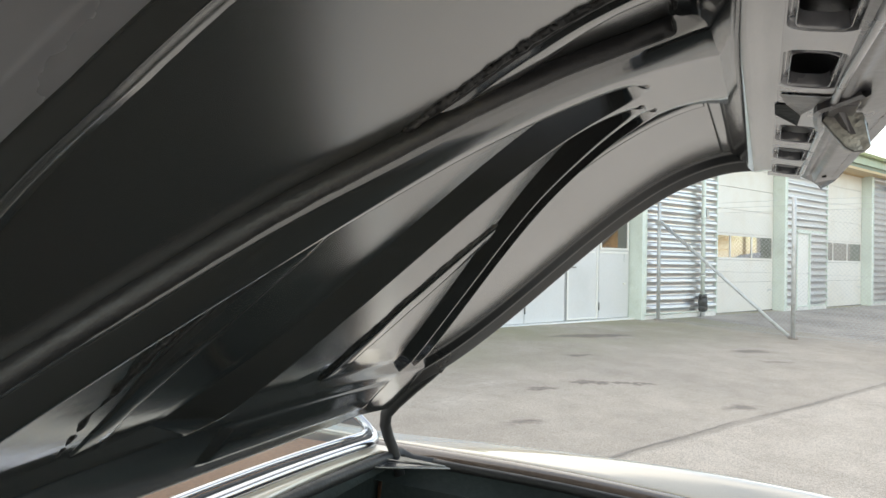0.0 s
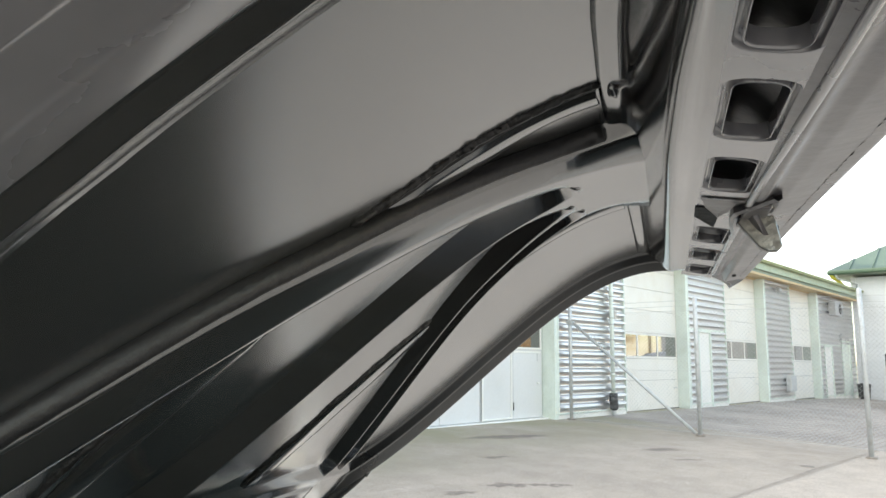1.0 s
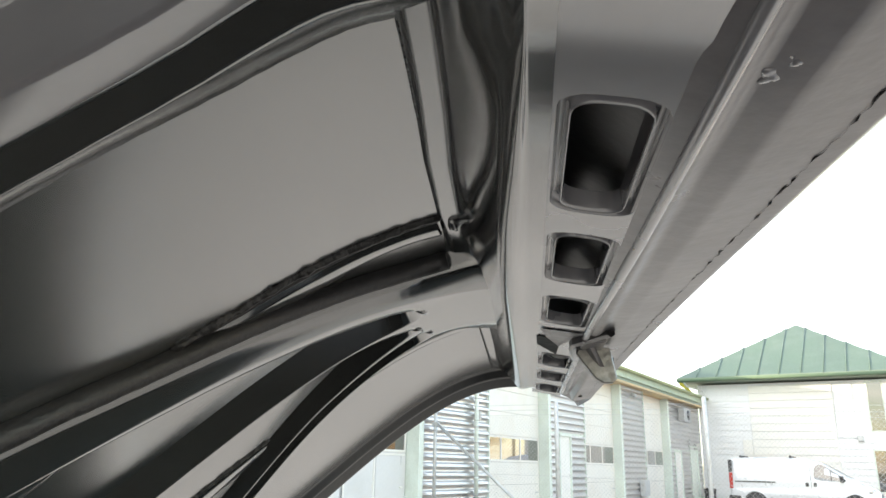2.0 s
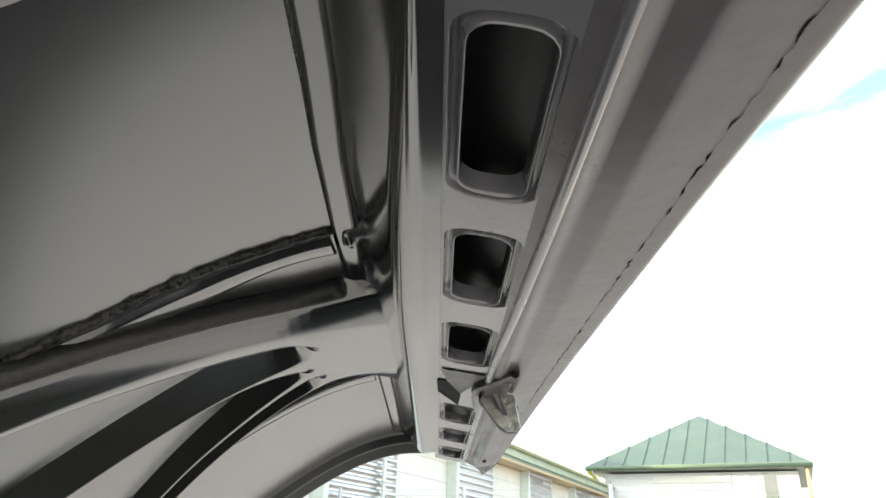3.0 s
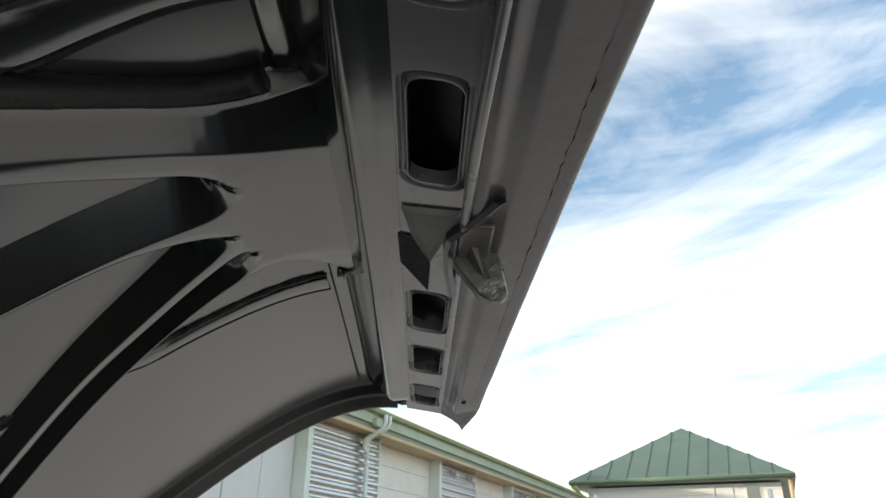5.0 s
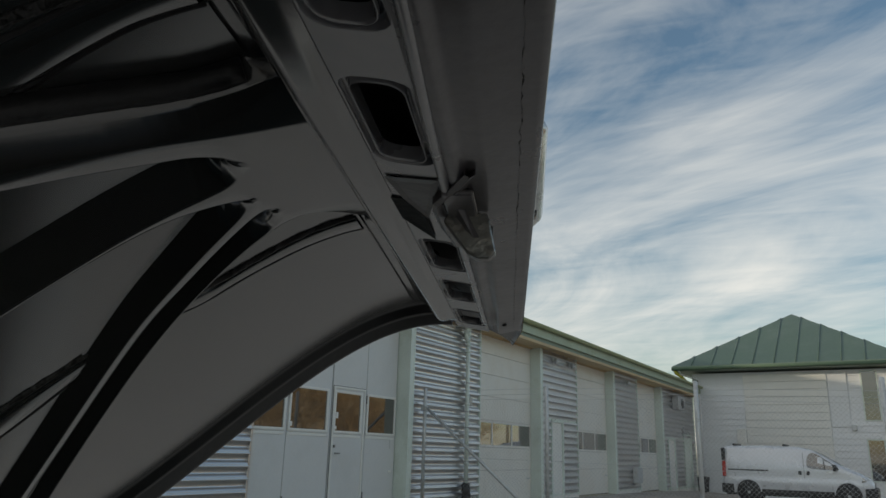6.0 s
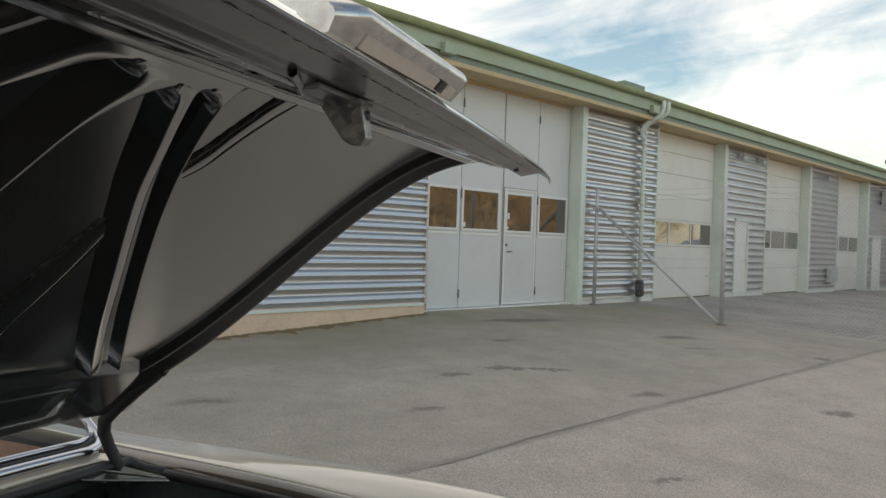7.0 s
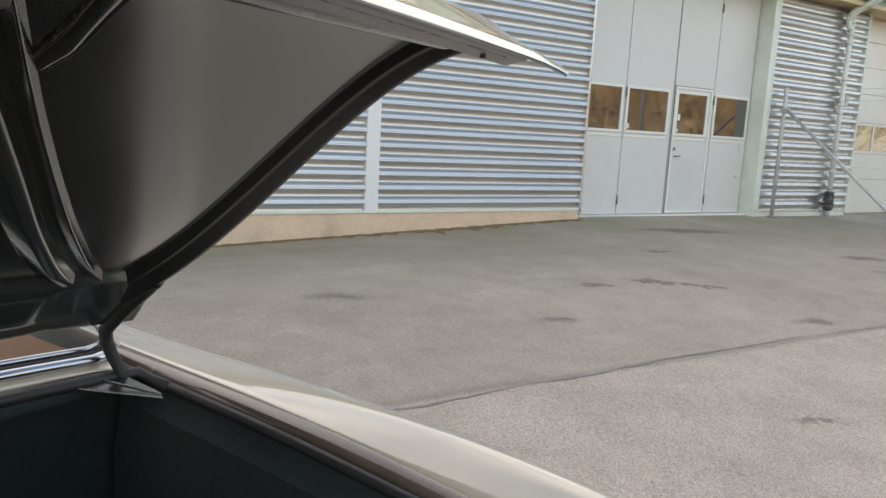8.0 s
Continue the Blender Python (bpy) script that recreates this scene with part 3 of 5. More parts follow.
part("rear_wall", box(-46, 38, 21.8, 22, -.6, TOP + .5, M_SIDING), hall)
part("roof_hatch", box(14.62, 15.46, 8.7, 9.5, TOP + .5, TOP + .8, M_EAVE, 0.01), hall, "grey sheet-metal roof hatch")
for x in (8.62, 15.02):
    part("eave_box", box(x, x + .26, EAVE - .1, EAVE + .02, TOP + .1, TOP + .27, M_BOARD, .008), hall, "short boxed rafter end below the gutter")
part("wall_vent", box(8.1, 8.46, FRONT - .07, FRONT, 3.97, 4.3, M_SIDING, 0.006), hall, "louvred wall vent")
for k in range(7):
    part("louvre", box(8.12, 8.44, FRONT - .085, FRONT - .06, 4.0 + .04 * k, 4.015 + .04 * k, M_DARK), hall)

# folding door: four leaves with windows, the third holds a wicket door
LEAVES = [8.85, 9.9, 11.03, 12.06, 13.08]
fold_door = thing("folding_door", (0, 0, 0), "tall grey-white four-leaf folding door with a row of windows", "door")
panes = [(9.0, 9.79), (9.95, 10.88), (11.14, 11.87), (12.02, 12.99)]


def window_in(leaf, p0, p1, z0, z1, y):
    f = 0.045
    for q in ((p0 - f, p1 + f, z1, z1 + f), (p0 - f, p1 + f, z0 - f, z0), (p0 - f, p0, z0, z1), (p1, p1 + f, z0, z1)):
        part("window_frame", box(q[0], q[1], y - .03, y + .01, q[2], q[3], M_WHITE, 0.006), leaf)
    part("pane", box(p0, p1, y - .008, y + .004, z0, z1, M_PANE), leaf, "reflective window glass")


for k in range(4):
    x0, x1 = LEAVES[k] + (.018 if k == 2 else .008), LEAVES[k + 1] - (.016 if k == 1 else .008)      # the middle joint stands open a little
    p0, p1 = panes[k]
    p0 = max(p0, x0 + 0.05)
    p1 = min(p1, x1 - 0.05)
    z0, z1 = 1.68, 2.36
    bm = bmesh.new()
    for a, b2, c, d in ((x0, x1, .27, z0), (x0, x1, z1, TOP - .04), (x0, p0, z0, z1), (p1, x1, z0, z1)):
        bmesh.ops.create_cube(bm, size=1, matrix=Matrix.LocRotScale(((a + b2) / 2, RECESS + .03, (c + d) / 2), None, (b2 - a, .06, d - c)))
    me = bpy.data.meshes.new("leaf")
    bm.to_mesh(me)
    bm.free()
    me.materials.append(M_FOLD)
    leaf = part("leaf", me, fold_door)
    window_in(leaf, p0, p1, z0, z1, RECESS)
    part("window_rail", box(p0 - .045, p1 + .045, RECESS - .012, RECESS + .005, z0 - .115, z0 - .07, M_WHITE, .004), leaf, "narrow rail below the window")
    if k == 1:
        part("sticker", box(p0 + .02, p0 + .065, RECESS - .011, RECESS - .0085, z0 + .03, z0 + .11, M_WHITE), leaf, "small white paper sticker")
    if k == 3:
        part("grip", box(x1 - .2, x1 - .11, RECESS - .03, RECESS, .94, .975, M_WHITE, .008), leaf, "small white pull grip")
        part("bolt_slot", box(x1 - .17, x1 - .152, RECESS - .004, RECESS + .01, 1.4, 1.6, M_STEEL, .003), leaf, "narrow steel bolt plate")
    if k == 2:
        for q in ((x0 + .008, x0 + .02, .28, 2.492), (x1 - .03, x1 - .02, .28, 2.492), (x0 + .008, x1 - .02, 2.48, 2.492)):
            part("wicket_gap", box(q[0], q[1], RECESS - .004, RECESS + .004, q[2], q[3], M_DARK), leaf, "dark joint round the wicket door")
        part("sticker", box(p0 + .025, p0 + .06, RECESS - .011, RECESS - .0085, z0 + .02, z0 + .08, M_WHITE), leaf, "small white paper sticker")
        for q in ((x0 + .02, x0 + .06, .3, 2.44), (x1 - .07, x1 - .03, .3, 2.44), (x0 + .02, x1 - .03, 2.44, 2.48), (x0 + .02, x1 - .03, .28, .31)):
            part("wicket_frame", box(q[0], q[1], RECESS - .022, RECESS + .005, q[2], q[3], M_WHITE, 0.005), leaf)
        part("handle", box(x0 + .1, x0 + .24, RECESS - .06, RECESS - .04, 1.27, 1.295, M_WORN, 0.006), leaf, "steel lever handle")
        part("sticker", box(p0 + .03, p0 + .09, RECESS - .011, RECESS - .0085, z0 + .22, z0 + .33, M_WHITE), leaf, "small white paper sticker")
        part("lock_plate", box(x0 + .09, x0 + .13, RECESS - .03, RECESS - .004, 1.38, 1.43, M_WORN, 0.006), leaf)
    for z in (.52, 2.3, 3.9) if k in (0, 2) else ():
        part("hinge", tube("hinge", [(x1 + .008, RECESS - .018, z - .08), (x1 + .008, RECESS - .018, z + .07)], .013, M_WORN, 8), leaf, "worn steel hinge")
part("lintel", box(8.86, 13.1, RECESS - .04, RECESS + .1, TOP - .05, TOP + .0, M_SOFFIT, .004), fold_door)
part("threshold", box(8.86, 13.1, RECESS - .15, RECESS + .1, .1, .262, M_WHITE, .01), fold_door, "pale concrete threshold")
part("backing", box(8.86, 13.1, RECESS + .065, RECESS + .08, .1, TOP, M_DARK), fold_door)


def garage_door(x0, x1, windows):
    gd = thing("sectional_garage_door", (0, 0, 0), "cream-white sectional garage door with a band of windows", "garage door", "garage doors along the workshop")
    zb = base_z((x0 + x1) / 2)
    part("latch_bar", box(x0 + .04, x0 + .2, RECESS - .03, RECESS + .002, zb + .24, zb + .29, M_STEEL, .008), gd, "small steel latch bar")
    rows = [zb + .02, 0.95, 1.5, 2.16, 2.75, 3.3, 3.82, TOP - .02]
    for k in range(7):
        z0, z1 = rows[k] + .0035, rows[k + 1] - .0035
        if k == 2:
            n = windows
            w = (x1 - x0 - .12) / n
            bm = bmesh.new()
            bits = [(x0, x1, z0, z0 + .06), (x0, x1, z1 - .06, z1), (x0, x0 + .06, z0 + .06, z1 - .06), (x1 - .06, x1, z0 + .06, z1 - .06)]
            bits += [(x0 + .06 + w * i - .03, x0 + .06 + w * i + .03, z0 + .06, z1 - .06) for i in range(1, n)]
            for a, b2, c, d in bits:
                bmesh.ops.create_cube(bm, size=1, matrix=Matrix.LocRotScale(((a + b2) / 2, RECESS + .02, (c + d) / 2), None, (b2 - a, .04, d - c)))
            me = bpy.data.meshes.new("section")
            bm.to_mesh(me)
            bm.free()
            me.materials.append(M_GARAGE)
            sec = part("section", me, gd)
            for i in range(n):
                part("pane", box(x0 + .06 + w * i + (.03 if i else 0), x0 + .06 + w * (i + 1) - (.03 if i < n - 1 else 0), RECESS + .012, RECESS + .02, z0 + .06, z1 - .06, M_PANE), sec, "reflective window glass")
        else:
            part("section", box(x0, x1, RECESS, RECESS + .04, z0, z1, M_GARAGE, 0.004), gd)
    part("bottom_seal", box(x0, x1, RECESS - .005, RECESS + .03, zb - .06, zb + .025, M_DARK), gd)
    part("handle", box(x1 - .3, x1 - .14, RECESS - .04, RECESS, .72, .75, M_STEEL, .005), gd)
    part("lintel", box(x0 - .02, x1 + .02, RECESS - .06, RECESS + .06, TOP - .03, TOP, M_SOFFIT), gd)
    part("backing", box(x0, x1, RECESS + .045, RECESS + .06, zb, TOP, M_DARK), gd)


for (x0, x1), n in zip(BAYS[1:], (3, 3, 3)):
    garage_door(x0 + .02, x1 - .02, n)


def side_door(x0, x1, zt, material, label):
    d = thing("side_door", (0, 0, 0), label, "door")
    zb = base_z(x0)
    part("leaf", box(x0 + .06, x1 - .06, FRONT - .01, FRONT + .008, zb + .05, zt - .06, material, .004), d)
    for q in ((x0, x0 + .06, zb - .05, zt), (x1 - .06, x1, zb - .05, zt), (x0, x1, zt - .06, zt)):
        part("door_frame", box(q[0], q[1], FRONT - .06, FRONT + .008, q[2], q[3], M_GREEN, .005), d)
    part("handle", box(x1 - .22, x1 - .1, FRONT - .05, FRONT - .03, zb + 1.0, zb + 1.03, M_STEEL, .005), d)


side_door(20.42, 21.32, 2.33, M_WHITE, "plain white side door in a green frame")
side_door(33.02, 34.18, 2.18, M_WHITE, "plain white side door in a green frame")
side_door(35.77, 37.18, 2.45, M_GREEN, "pale green side door beside the white building")

# downpipe with its swan neck and the black sleeve at its foot
dp = thing("downpipe", (15.38, 8.62, .2), "pale green rainwater downpipe with a double swan neck", "downpipe")
part("pipe", tube("pipe", [(0, 0, .15), (0, 0, 3.95)], .05, M_GREEN, 12), dp)
part("swan_neck", tube("swan_neck", [(0, 0, 3.86), (0.0, -.01, 3.95), (.03, -.1, 4.04), (.13, -.3, 4.16), (.19, -.42, 4.26), (.2, -.45, 4.36), (.2, -.45, 4.5)], .05, M_GREEN, 12), dp)
part("swan_neck", tube("swan_neck", [(-.13, -.02, 3.86), (-.14, -.04, 3.95), (-.12, -.14, 4.04), (-.06, -.32, 4.14), (-.01, -.42, 4.24), (0, -.45, 4.34), (0, -.45, 4.5)], .05, M_GREEN, 12), dp)
part("branch", tube("branch", [(-.13, -.02, 3.9), (-.13, -.01, 3.8), (-.07, 0, 3.72), (0, 0, 3.66)], .05, M_GREEN, 12), dp, "curved branch joining the two necks")
for x, z in ((-.135, 3.88), (0, 3.84), (0, 3.6)):
    part("socket", tube("socket", [(x, -.01, z - .05), (x, -.01, z + .04)], .058, M_GREEN, 12), dp)
for z in (.9, 2.2, 3.4):
    part("bracket", tube("bracket", [(0, 0, z), (0, 0, z + .05)], .06, M_GREEN, 12), dp)
part("standpipe", tube("standpipe", [(0, 0, 0.0), (0, 0, .15)], .055, M_STEEL, 12), dp)
for z in (.55, .95, 1.3, 1.7, 2.05, 2.7):
    part("strap", tube("strap", [(0, 0, z), (0, 0, z + .018)], .058, M_HUB, 12), dp, "thin grey pipe strap")
part("junction", box(.05, .16, -.05, .05, 2.2, 2.42, M_HUB, .01), dp, "small grey box beside the pipe")
sleeve = thing("pipe_sleeve", (15.36, 8.6, 0.2), "crumpled black plastic sleeve round the downpipe foot", "pipe sleeve")
rnd_sleeve = random.Random(8)
part("wrap", tube("wrap", [(rnd_sleeve.uniform(-.02, .02) - .02, -.01 + rnd_sleeve.uniform(-.012, .012), .14 + .03 * k) for k in range(13)], [.07] + [rnd_sleeve.uniform(.082, .108) for k in range(11)] + [.07], M_DARK, 9), sleeve)
part("tie", tube("tie", [(-.02, -.01, .4), (-.02, -.01, .43)], .098, M_BLACK, 12), sleeve, "black strap round the sleeve")

ac = thing("air_conditioner", (34.6, 8.55, 3.75), "dark wall-mounted ventilation unit", "ventilation unit")
part("housing", box(-.6, .6, -.14, .14, -.3, .3, M_HUB, .02), ac)
part("fan_opening", tube("fan_opening", [(.1, -.15, 0), (.1, -.13, 0)], .22, M_DARK, 20), ac)
for x, z in ((20.6, 4.05), (21.9, 4.05), (27.4, 4.05)):
    lamp = thing("wall_lamp", (x, FRONT - .06, z), "small grey wall lamp under the eaves", "lamp", "wall lamps")
    part("bracket", box(-.05, .05, -.03, .05, -.05, .08, M_STEEL, .008), lamp)
    part("shade", tube("shade", [(0, -.06, .06), (0, -.1, -.02), (0, -.1, -.1)], [.03, .06, .085], M_STEEL, 12), lamp)
box1 = thing("junction_box", (28.2, 8.6, .75), "grey electrical cabinet on the wall", "electrical box")
part("cabinet", box(-.3, .3, -.08, .1, -.3, .25, M_STEEL, .012), box1)
part("door", box(-.26, .26, -.095, -.08, -.26, .21, M_STEEL, .004), box1)


# -- chain-link fence --
fence = thing("chain_link_fence", (13.53, 0, 0), "galvanised chain-link fence with tube posts and a diagonal strut", "fence")
POSTS = [8.58, 5.85, 3.1, 0.35, -2.4, -5.15, -7.9]
for k, y in enumerate(POSTS):
    zt = 2.62
    part("post", tube("post", [(0, y, ground_z(13.53, y) - .05), (0, y, zt), (0, y, zt + .015)], [.038, .038, .02], M_STEEL, 12), fence)
    part("foot", tube("foot", [(0, y, ground_z(13.53, y) - .02), (0, y, ground_z(13.53, y) + .025)], .085, M_TAR, 10), fence, "grey concrete footing")
part("strut", tube("strut", [(-.03, 8.52, 2.23), (-.03, 5.92, .13)], .03, M_STEEL, 10), fence, "diagonal steel tube strut")
part("clamp", box(-.06, .06, 8.5, 8.64, 2.18, 2.26, M_STEEL, .006), fence)
for z in (.14, 1.25, 2.38, 2.47, 2.57):
    part("tension_wire", tube("tension_wire", [(0, 8.58, z + (.1 if z < 1 else 0)), (0, 5.85, z), (0, 3.1, z - .06), (0, -7.9, z - .4)], .0025, M_WIRE, 5), fence)


def fence_mesh():
    verts, faces = [], []
    step, r = 0.075, 0.0018
    zlo, zhi = 0.12, 2.37
    y = -7.9 - (zhi - zlo)
    while y < 8.58:
        for s in (1, -1):
            ya, yb = (y, y + (zhi - zlo)) if s == 1 else (y + (zhi - zlo), y)
            za, zb = zlo, zhi
            lo, hi = -7.9, 8.56
            pts = []
            t0, t1 = 0.0, 1.0
            d = yb - ya
            ta, tb = sorted(((lo - ya) / d, (hi - ya) / d))
            t0, t1 = max(t0, ta), min(t1, tb)
            if t1 - t0 < .02:
                continue
            for t in (t0, t1):
                pts.append(Vector((0.0, ya + d * t, za + (zb - za) * t)))
            dd = (pts[1] - pts[0]).normalized()
            nrm = Vector((1, 0, 0))
            bi = dd.cross(nrm)
            b0 = len(verts)
            for p in pts:
                off = .004 * s
                for q in range(3):
                    a = q * 2 * math.pi / 3
                    verts.append(p + nrm * (r * math.cos(a) + off) + bi * r * math.sin(a))
            faces += [(b0 + q, b0 + (q + 1) % 3, b0 + 3 + (q + 1) % 3, b0 + 3 + q) for q in range(3)]
        y += step
    me = mesh("wire_mesh", verts, faces, M_WIRE)
    part("wire_mesh", me, fence, "diamond wire netting")["kind"] = "stuff"


fence_mesh()


# -- the white building with the green pyramid roof --
TX, TY0, TY1, TZ = 38.0, -0.1, 8.55, 5.42
tower = thing("white_building", (0, 0, 0), "white clad building with a green metal pyramid roof", "building")
part("wall", box(TX, TX + 8.6, TY0, TY1, -1.2, TZ, M_SIDING), tower)
nb = 22
for k in range(nb):
    z0 = -.6 + (TZ + .6) * k / nb
    z1 = -.6 + (TZ + .6) * (k + 1) / nb
    part("siding_board", mesh("siding_board", [(TX - .035, TY0 - .02, z0), (TX - .035, TY1 + .02, z0), (TX - .008, TY1 + .02, z1), (TX - .008, TY0 - .02, z1), (TX, TY0 - .02, z0), (TX, TY1 + .02, z0)],
                              [(0, 1, 2, 3), (4, 5, 1, 0)], M_SIDING, False), tower)
# whiter boards put the sunlit patch of the wall into colour
for k in range(14):
    z0 = .35 + 4.95 * k / 14
    part("panel_board", box(TX - .075, TX - .03, 2.75, 6.3, z0 + .012, z0 + 4.95 / 14, M_WHITE, .008), tower)
for k in range(7):
    part("panel_board", box(TX - .07, TX - .03, 6.32, 6.75, .35 + .35 * k + .012, .35 + .35 * (k + 1), M_WHITE, .008), tower)
# grey-white patch beside the lit boards, laid on as a sheet
part("cover_sheet", box(TX - .06, TX - .036, 1.95, 2.7, 2.9, 5.3, M_SIDING, .006), tower, "plain grey-white patch of the wall")
part("corner_board", box(TX - .06, TX + .2, TY1 - .1, TY1 + .1, -1, TZ, M_SIDING, .01), tower)
EA = 0.85
rx0, rx1, ry0, ry1 = TX - EA, TX + 8.6 + EA, TY0 - EA + .2, TY1 + EA
apex = Vector(((rx0 + rx1) / 2, (ry0 + ry1) / 2, 8.86))
corners = [Vector((rx0, ry1, 5.72)), Vector((rx0, ry0, 5.72)), Vector((rx1, ry0, 5.72)), Vector((rx1, ry1, 5.72))]
for k in range(4):
    a, b2 = corners[k], corners[(k + 1) % 4]
    part("roof_slope", mesh("roof_slope", [a, b2, apex], [(0, 1, 2)], M_ROOF, False), tower, "green standing-seam metal roof")
    n = 11
    for i in range(1, n):
        foot = a + (b2 - a) * i / n
        t = 1 - abs(2 * i / n - 1)
        mid = (a + b2) / 2
        head = foot + (apex - mid) * t
        up = Vector((0, 0, .03))
        part("roof_seam", tube("roof_seam", [foot + up * .6, head + up * .6], .024, M_ROOF, 6), tower)
    part("eave_fascia", mesh("eave_fascia", [a, b2, b2 - Vector((0, 0, .2)), a - Vector((0, 0, .2))], [(0, 1, 2, 3)], M_EAVE, False), tower, "green eaves board")
part("eave_soffit", box(rx0 + .01, rx1 - .01, ry0 + .01, ry1 - .01, 5.5, 5.53, M_EAVE), tower)
part("eave_gutter", tube("eave_gutter", [(rx0 - .04, ry0, 5.6), (rx0 - .04, ry1, 5.6)], .09, M_GUTTER, 8), tower)
for z0, z1, y0, y1 in ((3.15, 5.35, .75, 1.42), (0.6, 2.4, .75, 1.45)):
    w = part("window", box(TX - .05, TX + .02, y0, y1, z0, z1, M_GREEN, .01), tower)
    part("pane", box(TX - .058, TX - .05, y0 + .06, y1 - .06, z0 + .06, z1 - .06, M_PANE), w, "dark window glass")
part("wall_lamp", box(TX - .2, TX, 1.75, 1.95, 2.75, 3.0, M_STEEL, .03), tower)
part("downpipe", tube("downpipe", [(rx0, ry1 - .3, 5.55), (rx0 + .25, ry1 - .35, 5.35), (TX - .1, TY1 - .2, 5.1), (TX - .1, TY1 - .2, .1)], .05, M_SIDING, 8), tower)
part("pipe_elbow", tube("pipe_elbow", [(rx0 + .02, ry1 - .1, 5.6), (rx0 + .15, ry1 - .15, 5.42), (rx0 + .35, ry1 - .3, 5.3), (rx0 + .6, ry1 - .5, 5.0)], .09, M_YELLOW, 8), tower, "bright yellow-green rain pipe elbow")
part("corner_column", tube("corner_column", [(TX - .6, TY0 - .4, -.6), (TX - .6, TY0 - .4, 5.6)], .09, M_SOFFIT, 8), tower)
bin1 = thing("dark_bin", (36.9, 8.2, ground_z(36.9, 8.2)), "dark plastic bin in the building corner", "bin")
part("body", tube("body", [(0, 0, 0), (0, 0, .6)], [.22, .27], M_DARK, 14), bin1)
part("lid", tube("lid", [(0, 0, .6), (0, 0, .66), (0, 0, .7)], [.29, .28, .12], M_DARK, 14), bin1)


# -- the parked van --
VX, VY = 29.8, 5.92           # its side towards the yard, and its tail
van = thing("delivery_van", (VX, VY, ground_z(30.2, 4.6) + .06), "silver delivery van parked by the white building", "van")
# outline of its side: (distance from the tail, height)
ROOFLINE = [(0.0, 1.9), (.1, 1.93), (.3, 1.95), (1.5, 1.97), (2.5, 1.95), (2.9, 1.88), (3.2, 1.74), (3.6, 1.5), (3.95, 1.29), (4.2, 1.2), (4.5, 1.06), (4.7, .92), (4.8, .78)]


def roof_h(d):
    return lerp(ROOFLINE, d)


def van_body():
    ds = [0.0, .03, .08, .16, .3, .6, 1.0, 1.4, 1.8, 2.2, 2.5, 2.75, 2.95, 3.1, 3.25, 3.4, 3.55, 3.7, 3.85, 4.0, 4.15, 4.3, 4.45, 4.6, 4.7, 4.77, 4.8]
    prof = [(.05, .3), (.012, .36), (0, .5), (-.015, .62), (-.02, .74), (0, .82), (.012, .92), (.012, 1.05), (.02, 1.2), (.05, 1.4), (.09, 1.6), (.14, 1.78)]

    def pt(i, j):
        d = ds[i]
        top = roof_h(d)
        n = len(prof)
        jj = j if j < 18 else 35 - j
        end = (.07, .035, .012, 0)[min(i, 3)] + .22 * max(0, d - 4.15) ** 1.6
        shoulder = min(prof[-1][1], top - .05)
        if jj < n:
            x, z = prof[jj][0] + end, min(prof[jj][1], shoulder - .012 * (n - 1 - jj))
        else:
            a = (jj - n + 1) / 6 * math.pi / 2
            x = prof[-1][0] + end + .22 * (1 - math.cos(a)) + .5 * max(0, (jj - n + 1) / 6 - .6)
            z = shoulder + (top - shoulder) * math.sin(a)
        if j >= 18:
            x = 1.9 - x
        return (x, -d, z)
    return grid("body", len(ds), 36, pt, M_VAN, flip=True)


def van_wheel(x, y, out):
    wh = part("wheel", tube("wheel", [(x, y, .33), (x + .03 * -out, y, .33), (x + .17 * -out, y, .33), (x + .2 * -out, y, .33)], [.3, .325, .325, .3], M_TYRE, 28), van)
    part("rim", tube("rim", [(x + .012 * out, y, .33), (x + .02 * out, y, .33), (x - .02 * out, y, .33)], [.1, .19, .22], M_HUB, 24), wh, "dull silver wheel cover")
    part("hub", tube("hub", [(x + .03 * out, y, .33), (x, y, .33)], [.05, .07], M_STEEL, 14), wh)


part("body", van_body(), van)
part("tail_doors", mesh("tail_doors", [(.1, .004, .45), (1.8, .004, .45), (1.7, -.03, 1.8), (.2, -.03, 1.8)], [(0, 1, 2, 3)], M_VAN, False), van)
part("floor_pan", box(.12, 1.78, -4.7, -.05, .22, .42, M_DARK), van)
part("sill_strip", box(-.02, .03, -3.72, -1.2, .3, .46, M_DARK, .015), van, "black plastic sill")
part("rear_bumper", box(-.025, 1.925, -.36, .07, .28, .62, M_DARK, .05), van, "dark plastic bumper")
part("front_bumper", box(.0, 1.9, -4.9, -4.5, .26, .62, M_DARK, .07), van, "dark plastic bumper")
part("tail_lamp", box(-.012, .12, -.1, .02, .85, 1.4, M_RED, .02), van, "red tail lamp")
part("tail_pillar", box(-.006, .15, -.09, .024, 1.42, 1.86, M_DARK, .02), van)
WIN = [(2.84, 1.24), (2.8, 1.32), (2.82, 1.55), (2.88, 1.68), (2.99, 1.745), (3.15, 1.7), (3.5, 1.46), (3.76, 1.27), (3.8, 1.2), (3.74, 1.165), (3.0, 1.2)]
part("side_window", mesh("side_window", [(lerp([(1.05, .012), (1.2, .02), (1.4, .05), (1.6, .09), (1.78, .14)], z) - .008, -d, z) for d, z in WIN], [tuple(range(11))], M_PANE, False), van, "tinted cab side window")
part("window_pillar", tube("window_pillar", [(.04, -3.34, 1.56), (.012, -3.36, 1.18)], .012, M_DARK, 6), van)
